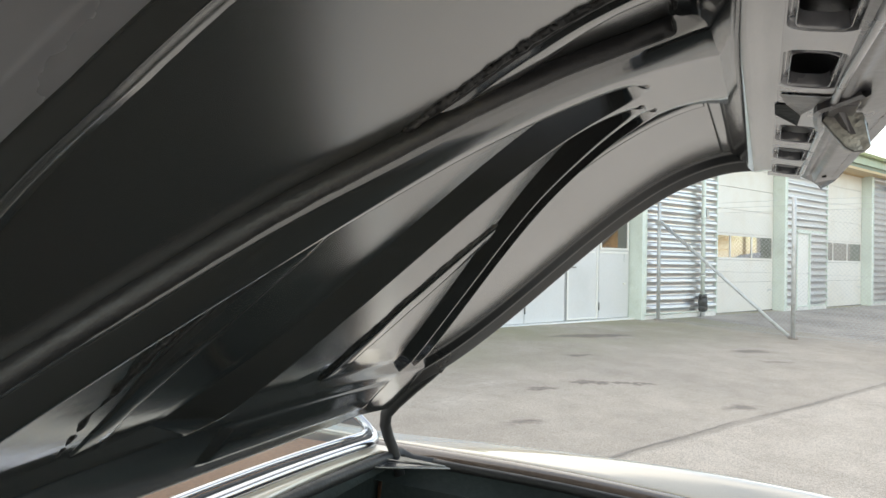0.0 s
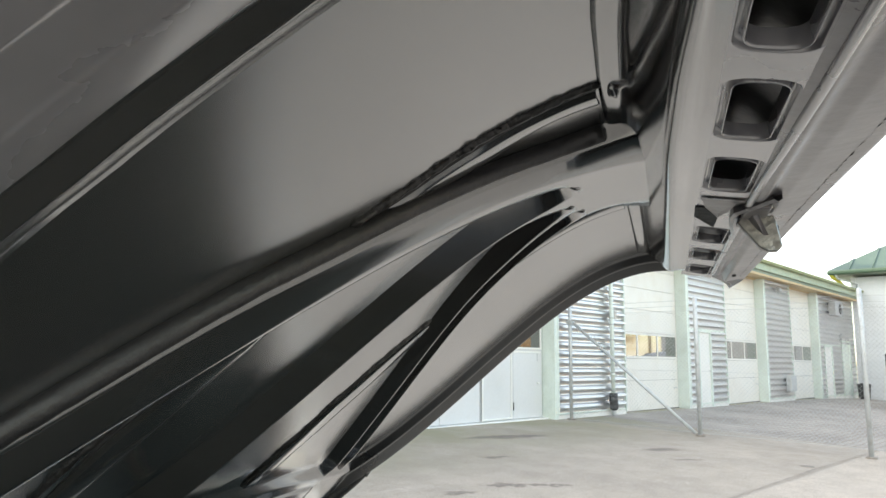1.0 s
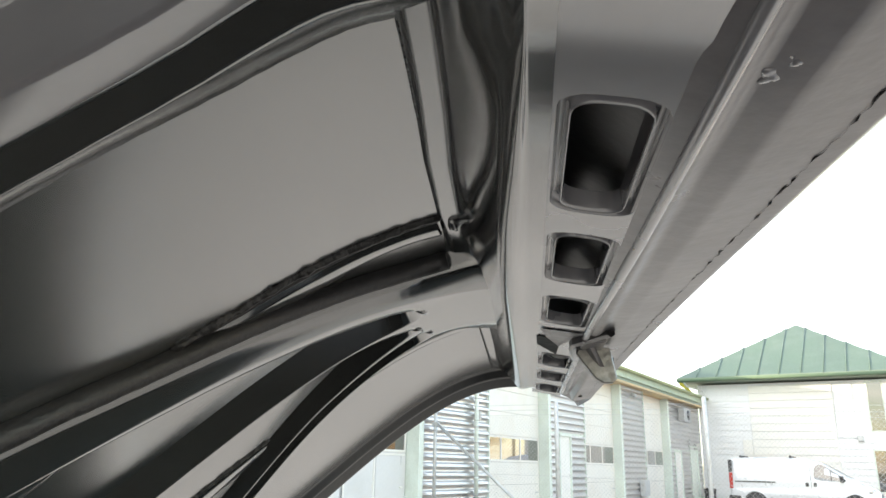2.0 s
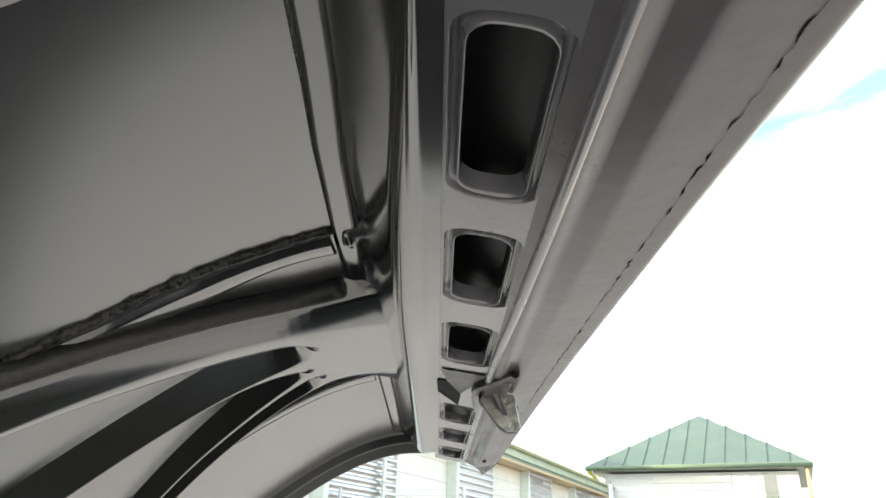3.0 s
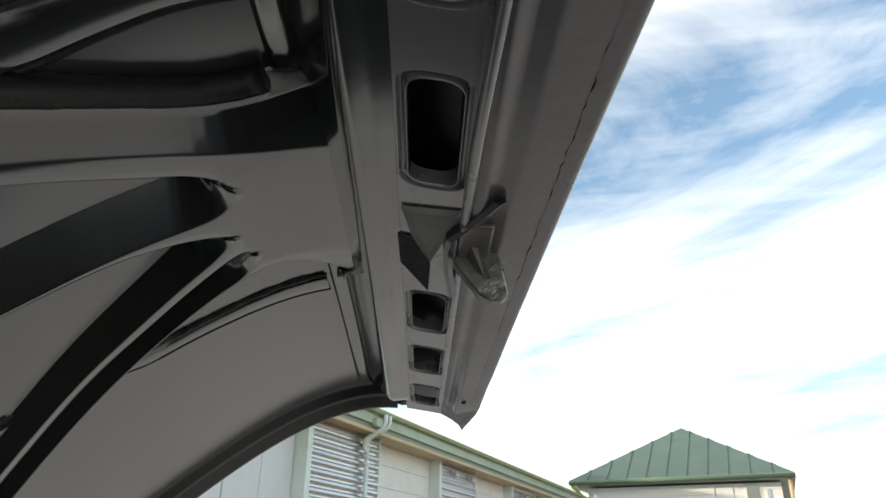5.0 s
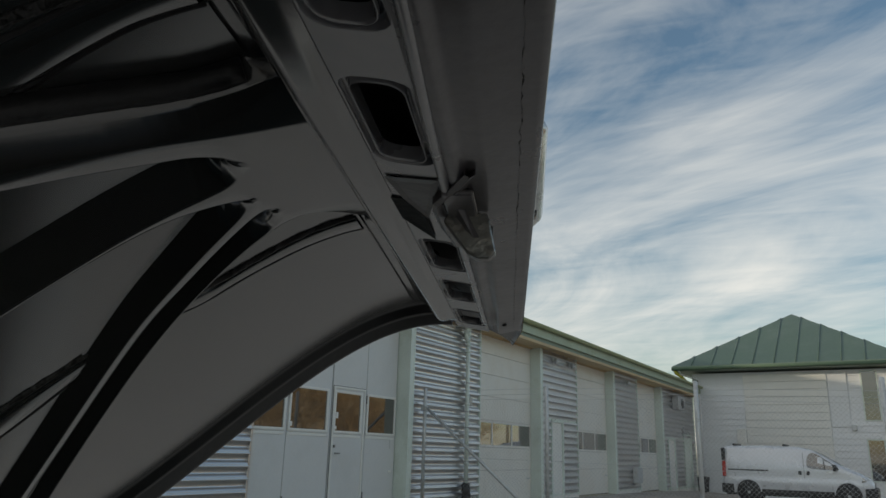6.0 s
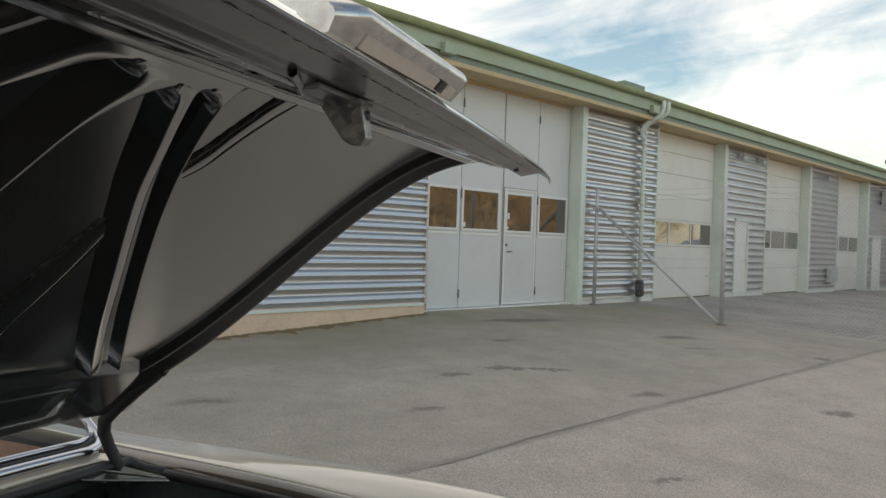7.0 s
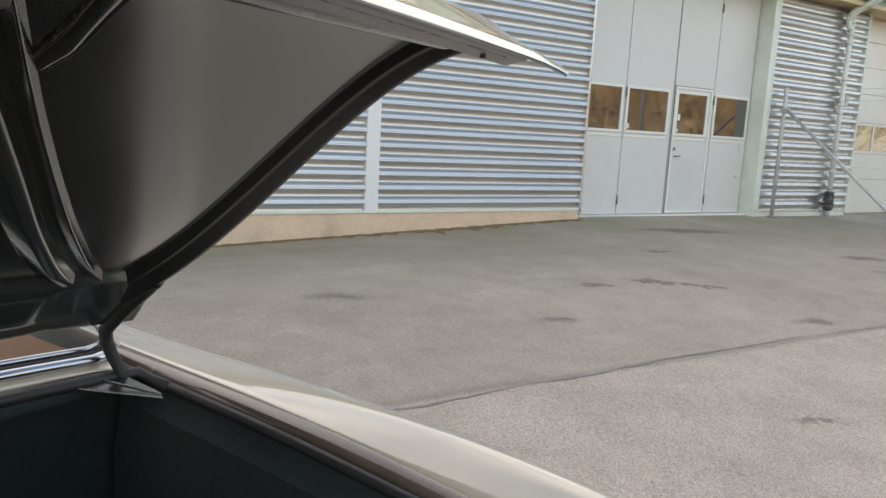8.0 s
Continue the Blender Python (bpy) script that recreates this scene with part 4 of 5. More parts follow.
part("slide_rail", box(-.006, .03, -1.55, -.18, 1.08, 1.12, M_DARK, .006), van)
for d in (2.52, 2.78):
    part("door_handle", box(-.018, .02, -d - .1, -d, .99, 1.12, M_DARK, .015), van)
part("door_gap", box(.004, .02, -2.71, -2.7, .5, 1.75, M_DARK), van)
part("mirror", box(-.2, .03, -3.74, -3.62, 1.14, 1.36, M_DARK, .035), van, "black door mirror")
part("windscreen", mesh("windscreen", [(.42, -3.06, 1.85), (1.48, -3.06, 1.85), (1.6, -3.9, 1.33), (.3, -3.9, 1.33)], [(0, 1, 2, 3)], M_PANE, False), van)
van.children[-1].location.z += .03
part("headlamp", tube("headlamp", [(.12, -4.42, .88), (.2, -4.62, .82)], [.13, .1], M_LAMP, 12), van, "clear headlamp")
for d in (.35, 2.05):
    part("roof_bar", box(.25, 1.65, -d - .07, -d, 1.95, 2.02, M_DARK, .015), van)
for y in (-.85, -4.02):
    for x, out in ((.0, -1), (1.9, 1)):
        van_wheel(x, y, out)
    part("wheel_arch", tube("wheel_arch", [(-.024, y, .36), (.3, y, .36)], .4, M_DARK, 28), van, "dark wheel well")
    part("arch_lip", tube("arch_lip", [(-.012, y + .42 * math.cos(a), .36 + .42 * math.sin(a)) for a in [math.pi * k / 18 for k in range(19)]], .022, M_VAN, 6), van)


# -- what stands behind the camera: a brick house and bare trees, seen in the panes --
brick = thing("brick_house", (42, -24, 0), "plain tan brick house across the yard", "building")
part("wall", box(-22, 26, -6, 0, -1.6, 4.2, M_BRICK), brick)
part("roof", mesh("roof", [(-23, 1, 4.0), (27, 1, 4.0), (27, -3, 6.5), (-23, -3, 6.5), (-23, -7, 4), (27, -7, 4)], [(0, 1, 2, 3), (3, 2, 5, 4)], M_BARK, False), brick)


def bare_tree(x, y, h, seed):
    rnd = random.Random(seed)
    t = thing("bare_tree", (x, y, ground_z(x, y) - .2), "bare leafless tree with many thin branches", "tree", "bare trees across the yard")
    part("trunk", tube("trunk", [(0, 0, 0), (.1, .05, h * .3), (.05, .1, h * .6)], [.2, .15, .08], M_BARK, 8), t)
    verts, faces = [], []

    def limb(p, d, l, r, depth):
        q = p + d * l
        b0 = len(verts)
        side = d.orthogonal().normalized()
        up = d.cross(side)
        for pt, rr in ((p, r), (q, r * .6)):
            for k in range(4):
                a = k * math.pi / 2
                verts.append(pt + (side * math.cos(a) + up * math.sin(a)) * rr)
        for k in range(4):
            faces.append((b0 + k, b0 + (k + 1) % 4, b0 + 4 + (k + 1) % 4, b0 + 4 + k))
        if depth:
            for _ in range(3):
                nd = (d + Vector((rnd.uniform(-.7, .7), rnd.uniform(-.7, .7), rnd.uniform(-.2, .5)))).normalized()
                limb(p + d * l * rnd.uniform(.5, 1), nd, l * rnd.uniform(.6, .8), r * .7, depth - 1)
    for k in range(7):
        a = rnd.uniform(0, 6.28)
        limb(Vector((.07, .07, h * rnd.uniform(.28, .6))), Vector((math.cos(a) * .7, math.sin(a) * .7, rnd.uniform(.4, 1))).normalized(), h * .22, .055, 5)
    part("crown", mesh("crown", verts, faces, M_BARK), t)


for k, (x, y, h) in enumerate(((20, -15, 8), (26, -17, 9), (31, -14, 7.5), (36, -18, 9), (41, -15, 8), (47, -17, 8.5), (54, -15, 8), (62, -18, 9), (33.5, -12, 8), (38.5, -12.5, 7), (43.5, -12, 8.5), (38, -17.5, 10))):
    bare_tree(x, y, h, k + 3)



# -- the car: its own frame has u across (to its right), v forward, z up; the origin lies below the lid's latch --
car = thing("cream_saloon_car", (1.08, 0.51, 0), "cream saloon car with its boot lid standing open", "car", turn=25)


def z_side(v):
    return 1.5584 + .6072 * v - 2.9423 * v * v + 1.8675 * v ** 3


def u_far(v):
    return .7393 + .0951 * v - .3691 * v * v


def u_near(v):
    return -.75 - .03 * v


def z_skin(u, v):
    return z_side(v) + .045 - (.05 if u < 0 else .02) * (u / .7) ** 2 - (.07 if u < 0 else 0.0) * max(0, abs(u) - .3) ** 2


def z_lip(u):
    return 1.560 - .0103 * u - .024 * u * u


def in_far(v):
    return u_far(v) - .05 - .02 * max(0, v - .2)


def in_near(v):
    return lerp([(.1, -.615), (.156, -.61), (.187, -.598), (.214, -.589), (.24, -.585), (.28, -.585), (.31, -.587), (.34, -.592), (.37, -.597), (.4, -.605), (.43, -.611), (.6, -.622), (.82, -.628)], v)


# outer skin of the lid, cream outside
def z_top(u, v):
    return z_side(v) + .037 + .02 * (1 - (u / .7) ** 2)


V_SKIN = [.85, .84, .83, .8, .74, .66, .58, .5, .42, .34, .26, .19, .13, .09, .06, .03, .005, -.02, -.036, -.043, -.045]


def skin_top(i, j):
    v = V_SKIN[i]
    k = j / 40
    a, b2 = u_near(v) - .004, u_far(v) + .006
    if v < .1:
        b2 = lerp([(-.045, .722), (.0, .7), (.06, .7), (.1, u_far(.1) + .006)], v)
    u = a + (b2 - a) * k
    z = z_top(u, v)
    if v < .13:
        zt = z_top(u, .13)
        z = lerp([(-.045, z_lip(u) + .003), (-.036, z_lip(u) + .012), (-.02, z_lip(u) + .019), (.03, z_lip(u) + .3 * (zt - z_lip(u)) + .016), (.09, z_lip(u) + .72 * (zt - z_lip(u)) + .006), (.13, zt)], v)
    edge = min(k, 1 - k)
    z -= .02 * max(0, 1 - edge / .03) ** 2 * min(1, max(0, (v + .02) / .12))
    return (u, v + (.0238 * u + .13 * max(0, u - .6)) * max(0, (.1 - v) / .15), z)


lid = part("boot_lid", grid("boot_lid", len(V_SKIN), 41, skin_top, M_CREAM), car, "open boot lid, cream outside and dark satin inside")

# the grey primed underside of the skin past the end of the rear flange
def skin_under(i, j):
    u, v, z = skin_top(10 + i, 30 + j)
    return (u - .004 * (j == 10), v + .003 * (i == 10), z - .003)


part("skin_return", grid("skin_return", 11, 11, skin_under, M_LIP, flip=True), lid, "grey primed underside of the lid's corner")

# inner skin, seen from below
V_IN = [.13 + .68 * i / 40 for i in range(41)]


def skin_in(i, j):
    v = V_IN[i]
    a, b2 = in_near(v) - .02, in_far(v) + .02
    u = a + (b2 - a) * j / 44
    return (u, v, z_skin(u, v))


part("inner_skin", grid("inner_skin", 41, 45, skin_in, M_SKIN, flip=True), lid, "smooth dark satin underside of the lid")


def sweep(name, stations, profile, material, parent, label="", flip=False):
    me = grid(name, len(stations), len(profile(stations[0])), lambda i, j: profile(stations[i])[j], material, flip=flip)
    return part(name, me, parent, label)


def round_profile(pts, r=.004, n=3):
    """Rounds the corners of a polyline of 3D points."""
    pts = [Vector(p) for p in pts]
    out = [pts[0]]
    for a, b2, c in zip(pts, pts[1:], pts[2:]):
        d0, d1 = (a - b2), (c - b2)
        k = min(r, d0.length * .45, d1.length * .45)
        p, q = b2 + d0.normalized() * k, b2 + d1.normalized() * k
        for i in range(n + 1):
            t = i / n
            out.append((p * (1 - t) + b2 * t) * (1 - t) + (b2 * (1 - t) + q * t) * t)
    out.append(pts[-1])
    return out


# side rails
def far_rail(v):
    a, b2, zs, zk = in_far(v), u_far(v), z_side(v), z_skin(in_far(v), v) - .009 * max(0, (.13 - v) / .03)
    h = (zk - zs + .01) / 2
    k = min(1, max(0, (v - .13) / .06))
    return round_profile([(a - .014, v, zk + .003), (a - .009, v, zk - .0005), (a - .002, v, zk - .002), (a + .01, v, zk - h), (a + .017, v, zk - h - .001), (b2 - .016, v, zs - .01), (b2 - .008, v, zs - .01), (b2 - .001, v, zs - .002), (b2 + .003, v, zs + .02 * k), (b2 + .004, v, zs + .002 + .038 * k)], .003)


def near_rail(v):
    """The step and the hollow next to the skin."""
    a, zk = in_near(v), z_skin(in_near(v), v)
    w = .015 + .007 * min(1, max(0, (.27 - v) / .1))
    return round_profile([(a + .014, v, zk + .003), (a + .003, v, zk - .0012), (a - .003, v, zk - .0045), (a - w, v, zk - .0125), (a - w - .0145, v, zk - .0055), (a - w - .018, v, zk - .0062)], .003)


def near_edge(v):
    """The broad outer flange with its crease, out to the turned edge."""
    a, b2, zs, zk = in_near(v), u_near(v), z_side(v), z_skin(in_near(v), v)
    w = .015 + .007 * min(1, max(0, (.27 - v) / .1))
    return round_profile([(a - w - .0175, v, zk - .006), (a - w - .021, v, zk - .007), (a - .062, v, zk - .014), (a - .065, v, zk - .0135), (a - .1, v, zk - .02), (a - .103, v, zk - .0215), (b2 + .006, v, zk - .027), (b2 - .001, v, zk - .015), (b2 - .002, v, zk + .04)], .0035)


V_RAIL = [.1 + .72 * i / 44 for i in range(45)]
# far rail painted black where shade and dark reflections fall on it
sweep("side_rail", V_RAIL, far_rail, M_SHADE, lid, "folded side rail, blackened for the shade on it", flip=True)
V_NEAR = [.095 + .725 * i / 66 for i in range(67)]
near = sweep("side_rail", V_NEAR, near_rail, M_LID, lid, "dark folded side rail of the lid")
sweep("rail_flange", V_NEAR, near_edge, M_RAIL, near, "flange of the rail, greyed for the light on it")

# front rail along the hinge edge
U_FRONT = [-.74 + 1.36 * i / 136 for i in range(137)]


def front_rail(u):
    def z(v, d):
        return z_skin(u, v) - d
    dip = .012 * max(0, (abs(u) - .45) / .17)
    pad = .005 * lerp([(-.06, 0), (-.045, 1), (.4, 1), (.415, 0)], u)
    top, low = z(.752, .022), 1.076 - dip

    def face(k, d):
        return (u, .752 + .082 * k - .7 * d, top + (low - top) * k - .7 * d)
    return round_profile([(u, .736, z(.736, -.003)), (u, .741, z(.741, .003)), (u, .747, z(.747, .019)), face(0, 0), face(.08, 0), face(.13, pad), face(.72, pad), face(.78, 0), face(1, 0), (u, .84, low - .006), (u, .846, low - .002), (u, .848, low + .045)], .004)


sweep("front_rail", U_FRONT, front_rail, M_LID, lid, "dark folded rail along the hinge edge", flip=True)

# rear rail: folded box section, with a pierced strip
U_REAR = [-.73 + 1.385 * i / 60 for i in range(61)]


def rear_fold(u):
    end = max(0, abs(u - -.035) - .63) * .25 if u > 0 else -2.54 * max(0, -.615 - u) ** 2
    d = lerp([(-.63, -.028), (-.5, -.018), (-.4, -.009), (-.27, -.002), (-.2, 0)], u)
    f = .6 * d
    return round_profile([(u, .166 + d, z_skin(u, .166 + d) - .0005), (u, .162 + d, z_skin(u, .162 + d) - .003), (u, .148 + d, z_skin(u, .148 + d) - .006), (u, .141 + d, z_skin(u, .141 + d) - .012), (u, .112 + f, 1.568 + end), (u, .104 + f, 1.562 + end), (u, .088, 1.565 + end), (u, .077, 1.5642 + end)], .004)


sweep("rear_rail", U_REAR, rear_fold, M_LID, lid, "dark folded rear rail of the lid", flip=True)


def band_z(v):
    return 1.5655 + (v - .082) * .16


def pierced_strip():
    """The strip with its row of rounded openings, each with a turned-in rim."""
    bm = bmesh.new()
    w0, w1 = .026, .082
    holes = [(-.585, -.45), (-.405, -.28), (-.225, -.1), (.108, .23), (.29, .41), (.48, .605)]
    cuts = [-.73, -.428, -.2525, -.085, .095, .26, .445, .655]

    def add(u, v, dz=0.0):
        return bm.verts.new((u, v, band_z(v) + dz - 1.9 * max(0, -.615 - u) ** 2 * (1 + 6 * max(0, v - .026))))
    cells = [*((-.745 + .0075 * k, -.7375 + .0075 * k, None) for k in range(18)), (-.61, cuts[1], holes[0]), (cuts[1], cuts[2], holes[1]), (cuts[2], cuts[3], holes[2]), (cuts[3], cuts[4], None),
             (cuts[4], cuts[5], holes[3]), (cuts[5], cuts[6], holes[4]), (cuts[6], .625, holes[5]), (.625, .655, None)]
    for c0, c1, h in cells:
        if h is None:
            vs = [add(c0, w0), add(c1, w0), add(c1, w1), add(c0, w1)]
            bm.faces.new(vs[::-1]).smooth = c1 < -.61
            continue
        cu, cv = (h[0] + h[1]) / 2, .052
        hu, hv, r = (h[1] - h[0]) / 2 - .004, .0165, .012
        loop = []
        for sx, sy, a0 in ((1, 1, 0), (-1, 1, 90), (-1, -1, 180), (1, -1, 270)):
            for k in range(5):
                a = radians(a0 + 22.5 * k)
                loop.append((cu + sx * (hu - r) + r * math.cos(a), cv + sy * (hv - r) + r * math.sin(a)))
        n = len(loop)
        def ring(f, dz):
            return [add(x + (f - 1) * hv * (1 if x > cu else -1) * min(1, abs(x - cu) / hu), cv + (y - cv) * f, dz) for x, y in loop]
        rim = [ring(f, dz) for f, dz in ((1.42, 0.0), (1.4, .0006), (1.36, .004), (1.28, .0062), (1.16, .006), (1.11, .004), (1.085, .0005), (1.06, -.0008), (1.03, -.0004), (1.005, .002), (.99, .006), (.98, .012))]
        for a, b2 in zip(rim, rim[1:]):
            for k in range(n):
                bm.faces.new((a[k], b2[k], b2[(k + 1) % n], a[(k + 1) % n])).smooth = True
        edge = [add(x, y) for x, y in ((c1, w1), (c0, w1), (c0, w0), (c1, w0))]
        inner = ring(1.42, 0.0)
        edges = [bm.edges.new((e[k], e[(k + 1) % len(e)])) for e in (edge, inner) for k in range(len(e))]
        for f in bmesh.ops.triangle_fill(bm, use_beauty=True, use_dissolve=False, edges=edges)["geom"]:
            if isinstance(f, bmesh.types.BMFace):
                f.smooth = False
                f.normal_update()
                if f.normal.z > 0:
                    f.normal_flip()
    bmesh.ops.remove_doubles(bm, verts=bm.verts[:], dist=1e-5)
    me = bpy.data.meshes.new("pierced_strip")
    bm.to_mesh(me)
    bm.free()
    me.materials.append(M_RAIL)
    return me


# black sheet added behind the openings so that their inside stays dark
part("box_liner", grid("box_liner", 30, 11, lambda i, j: (-.73 + 1.385 * i / 29, .018 + .0095 * j, 1.562 + .046 * math.sin(math.pi * j / 20) ** .8 - .006 * (abs(i - 14.5) / 14.5) ** 2), M_SHADE, flip=True), lid, "black sheet for the shade inside the rear rail")
part("pierced_strip", pierced_strip(), lid, "strip with a row of rounded openings")


# the rear lip: a bright bead, then the worn grey flange out to the edge
def lip_end(u, v):
    """The flange ends in a slanting cut: its outer edge reaches further than its root."""
    end = lerp([(-.045, .556), (-.03, .57), (0, .583), (.015, .575), (.03, .548)], v)
    return u if u < .4 else .4 + (u - .4) * (end - .4) / .33


def rear_lip(u):
    t = lambda v: .0238 * u * max(0, (.1 - v) / .15)
    zl = z_lip(lip_end(u, -.01))
    row = [(.03, band_z(.026) + .001), (.024, 1.5552), (.016 + t(.016) * .3, 1.5512), (.008 + t(.008) * .3, 1.5562), (-.004 + t(0), zl - .006), (-.03 + t(-.03), zl - .002), (-.0415 + t(-.04), zl - .0015), (-.0455 + t(-.045), zl + .001), (-.044 + t(-.045), zl + .004)]
    return round_profile([(lip_end(u, v), v, z) for v, z in row], .003)


U_LIP = [-.745 + 1.475 * i / 70 for i in range(71)]
sweep("rear_lip", U_LIP, rear_lip, M_LIP, lid, "worn grey-brown rear flange of the lid", flip=True)


# the pressed stiffener: one sheet with three spreading legs; each has a sloping wall towards the near side and a narrow flange
def smooth_line(table):
    def f(v):
        return sum(w * lerp(table, v + d) for d, w in ((-.02, .2), (-.01, .2), (0, .2), (.01, .2), (.02, .2)))
    return f


wall1_top = smooth_line([(.1, -.165), (.13, -.15), (.16, -.135), (.19, -.13), (.22, -.138), (.25, -.158), (.28, -.18), (.33, -.228), (.389, -.29), (.445, -.372), (.5, -.44), (.56, -.52), (.62, -.59), (.7, -.68)])
wall1_foot = smooth_line([(.1, -.085), (.16, -.08), (.2, -.09), (.24, -.115), (.32, -.176), (.4, -.256), (.48, -.352), (.56, -.46), (.62, -.535), (.7, -.62)])
flange1 = smooth_line([(.2, .03), (.26, .033), (.3, .026), (.36, .018), (.45, .013), (.8, .013)])
wall2_foot = smooth_line([(.2, -.012), (.24, -.006), (.28, -.01), (.36, -.02), (.44, -.038), (.52, -.065), (.6, -.095), (.68, -.124), (.76, -.147), (.8, -.155)])
flange2 = smooth_line([(.2, .045), (.24, .03), (.28, .014), (.32, .01), (.8, .009)])
ridge3 = smooth_line([(.2, .03), (.25, .066), (.326, .118), (.385, .152), (.445, .195), (.52, .25), (.6, .307), (.68, .372), (.76, .447), (.8, .485)])
far3 = smooth_line([(.1, .19), (.125, .165), (.15, .135), (.18, .11), (.2, .103), (.24, .122), (.28, .145), (.36, .194), (.44, .247), (.52, .306), (.6, .369), (.68, .438), (.76, .512), (.8, .55)])
depth3 = smooth_line([(.2, .0325), (.3, .028), (.4, .022), (.8, .018)])


def pocket(v, v0, a, b2, mid, wall, deep, s=.008):
    """Section of a pocket with a round end at v0 between a and b2: near edge, floor, foot of the far wall, far edge."""
    if v <= v0:
        return [(mid + s * (k - 1.5), deep) for k in range(4)]
    k = min(1, (v - v0) / .035)
    k = math.sqrt(1 - (1 - k) ** 2)
    a, b2 = mid + (a - mid) * k, mid + (b2 - mid) * k
    t = min(1, (v - v0) / .05)
    floor = deep + (-.004 - deep) * t * t * (3 - 2 * t)
    w = min(wall, (b2 - a) * .65)
    return [(a, deep), (a + min(.006, (b2 - a) * .2), floor), (b2 - w, floor + .003), (b2, deep)]


def stiffener_row(v):
    fade = lerp([(.7, 1), (.76, .65), (.81, .35)], v)
    d, d3 = .0325 * fade, depth3(v) * fade
    t1, f1, f2, r3, e3 = wall1_top(v), wall1_foot(v), wall2_foot(v), ridge3(v), far3(v)
    row = [(t1 - .009, -.003), (t1 - .006, .001), (t1 + .003, .022), (f1, d)]
    row += pocket(v, .204, f1 + flange1(v), f2, -.036, .04 + .04 * max(0, v - .6) / .15, d)
    row += pocket(v, .221, f2 + flange2(v), r3, .036, .036, (d + d3) / 2)
    row += pocket(v, .211, r3 + .019, e3, .078, .04, d3)
    row += [(e3 + .004, d3), (e3 + .009, -.003)]
    return round_profile([(u, v, z_skin(u, v) - dep) for u, dep in row], .003, 2)


V_STIFF = [.126, .14, .155, .17, .185, .195] + [.2 + .0018 * i for i in range(36)] + [.27 + .0122 * i for i in range(45)]
sweep("stiffener", V_STIFF, stiffener_row, M_LID, lid, "dark pressed stiffener with three spreading legs")


# black sealant beads, black beads drawn for shade, and thin stiffening strips
def bead(name, line, r, material, label, drop=.001, rough=.05):
    rnd = random.Random(name + str(line[0]))
    pts, rs = [], []
    for (u0, v0), (u1, v1) in zip(line, line[1:]):
        n = max(2, int(math.hypot(u1 - u0, v1 - v0) / .007))
        for k in range(n):
            t = k / n
            u, v = u0 + (u1 - u0) * t + rnd.uniform(-.001, .001) * rough, v0 + (v1 - v0) * t
            pts.append((u, v, z_skin(u, v) - drop))
            rs.append(r * (1 + rnd.uniform(-rough, rough)))
    pts.append((*line[-1], z_skin(*line[-1]) - drop))
    rs.append(r * .6)
    return part(name, tube(name, [(a, b2, z + .4 * r) for a, b2, z in pts], rs, material, 7), lid, label)


def flat_strip(left, right, v0, v1, deep=.006, n=30):
    """A flat stiffening strip pressed up from the skin between two lines of (v, u)."""
    def row(v):
        a, c = lerp(left, v), lerp(right, v)
        e = min(.006, (c - a) * .25)
        return round_profile([(u, v, z_skin(u, v) - d) for u, d in ((a - .003, -.002), (a, .0005), (a + e, deep), (c - e, deep), (c, .0005), (c + .003, -.002))], .0025, 2)
    # black beads draw the shadow lines along both edges of the strip
    for side, off in ((left, -.002), (right, .002)):
        bead("groove_line", [(lerp(side, v0 + (v1 - v0) * i / 12) + off, v0 + (v1 - v0) * i / 12) for i in range(13)], .0026, M_BLACK, "thin black bead for the shade beside the strip", .0005, .04)
    return sweep("stiffening_strip", [v0 + (v1 - v0) * i / n for i in range(n + 1)], row, M_LID, lid, "thin dark stiffening strip pressed into the skin")


flat_strip([(.165, -.25), (.21, -.246), (.27, -.246), (.33, -.256), (.39, -.285)], [(.165, -.214), (.21, -.214), (.28, -.205), (.33, -.21), (.39, -.262)], .167, .39)
bead("sealant_bead", [(-.262, .163), (-.256, .216), (-.262, .271), (-.27, .327), (-.29, .38)], .0042, M_SEAL, "rough black bead of sealant", .002, .3)
flat_strip([(.17, .232), (.28, .234), (.34, .229), (.39, .205)], [(.17, .272), (.28, .263), (.36, .25), (.39, .225)], .17, .385, .004)
bead("sealant_bead", [(.228, .172), (.229, .282), (.224, .327), (.2, .39)], .0035, M_SEAL, "rough black bead of sealant", .002, .22)
flat_strip([(.46, -.262), (.49, -.275), (.51, -.308), (.545, -.322), (.58, -.336), (.62, -.345), (.7, -.339), (.75, -.325)], [(.46, -.245), (.49, -.249), (.523, -.262), (.566, -.277), (.623, -.292), (.672, -.301), (.75, -.282)], .462, .748)
bead("sealant_bead", [(-.325, .513), (-.34, .545), (-.353, .583), (-.361, .608), (-.362, .641), (-.368, .662), (-.357, .702), (-.345, .735)], .0045, M_SEAL, "rough black bead of sealant", .001, .35)
flat_strip([(.44, .175), (.52, .145), (.585, .125), (.675, .12), (.75, .14)], [(.44, .2), (.53, .186), (.6, .17), (.675, .165), (.75, .185)], .445, .748, .005)
bead("sealant_bead", [(.165, .455), (.138, .52), (.118, .583), (.112, .675), (.128, .735)], .0035, M_SEAL, "rough black bead of sealant", .001, .2)
# no sealant here: black tube stands for the rib's shade and dark reflection
bead("sealant_bead", [(wall1_top(.17 + .02 * i) - .003, .17 + .02 * i) for i in range(24)], .011, M_BLACK, "smooth black tube for the dark band along the rib", .0115, .03)
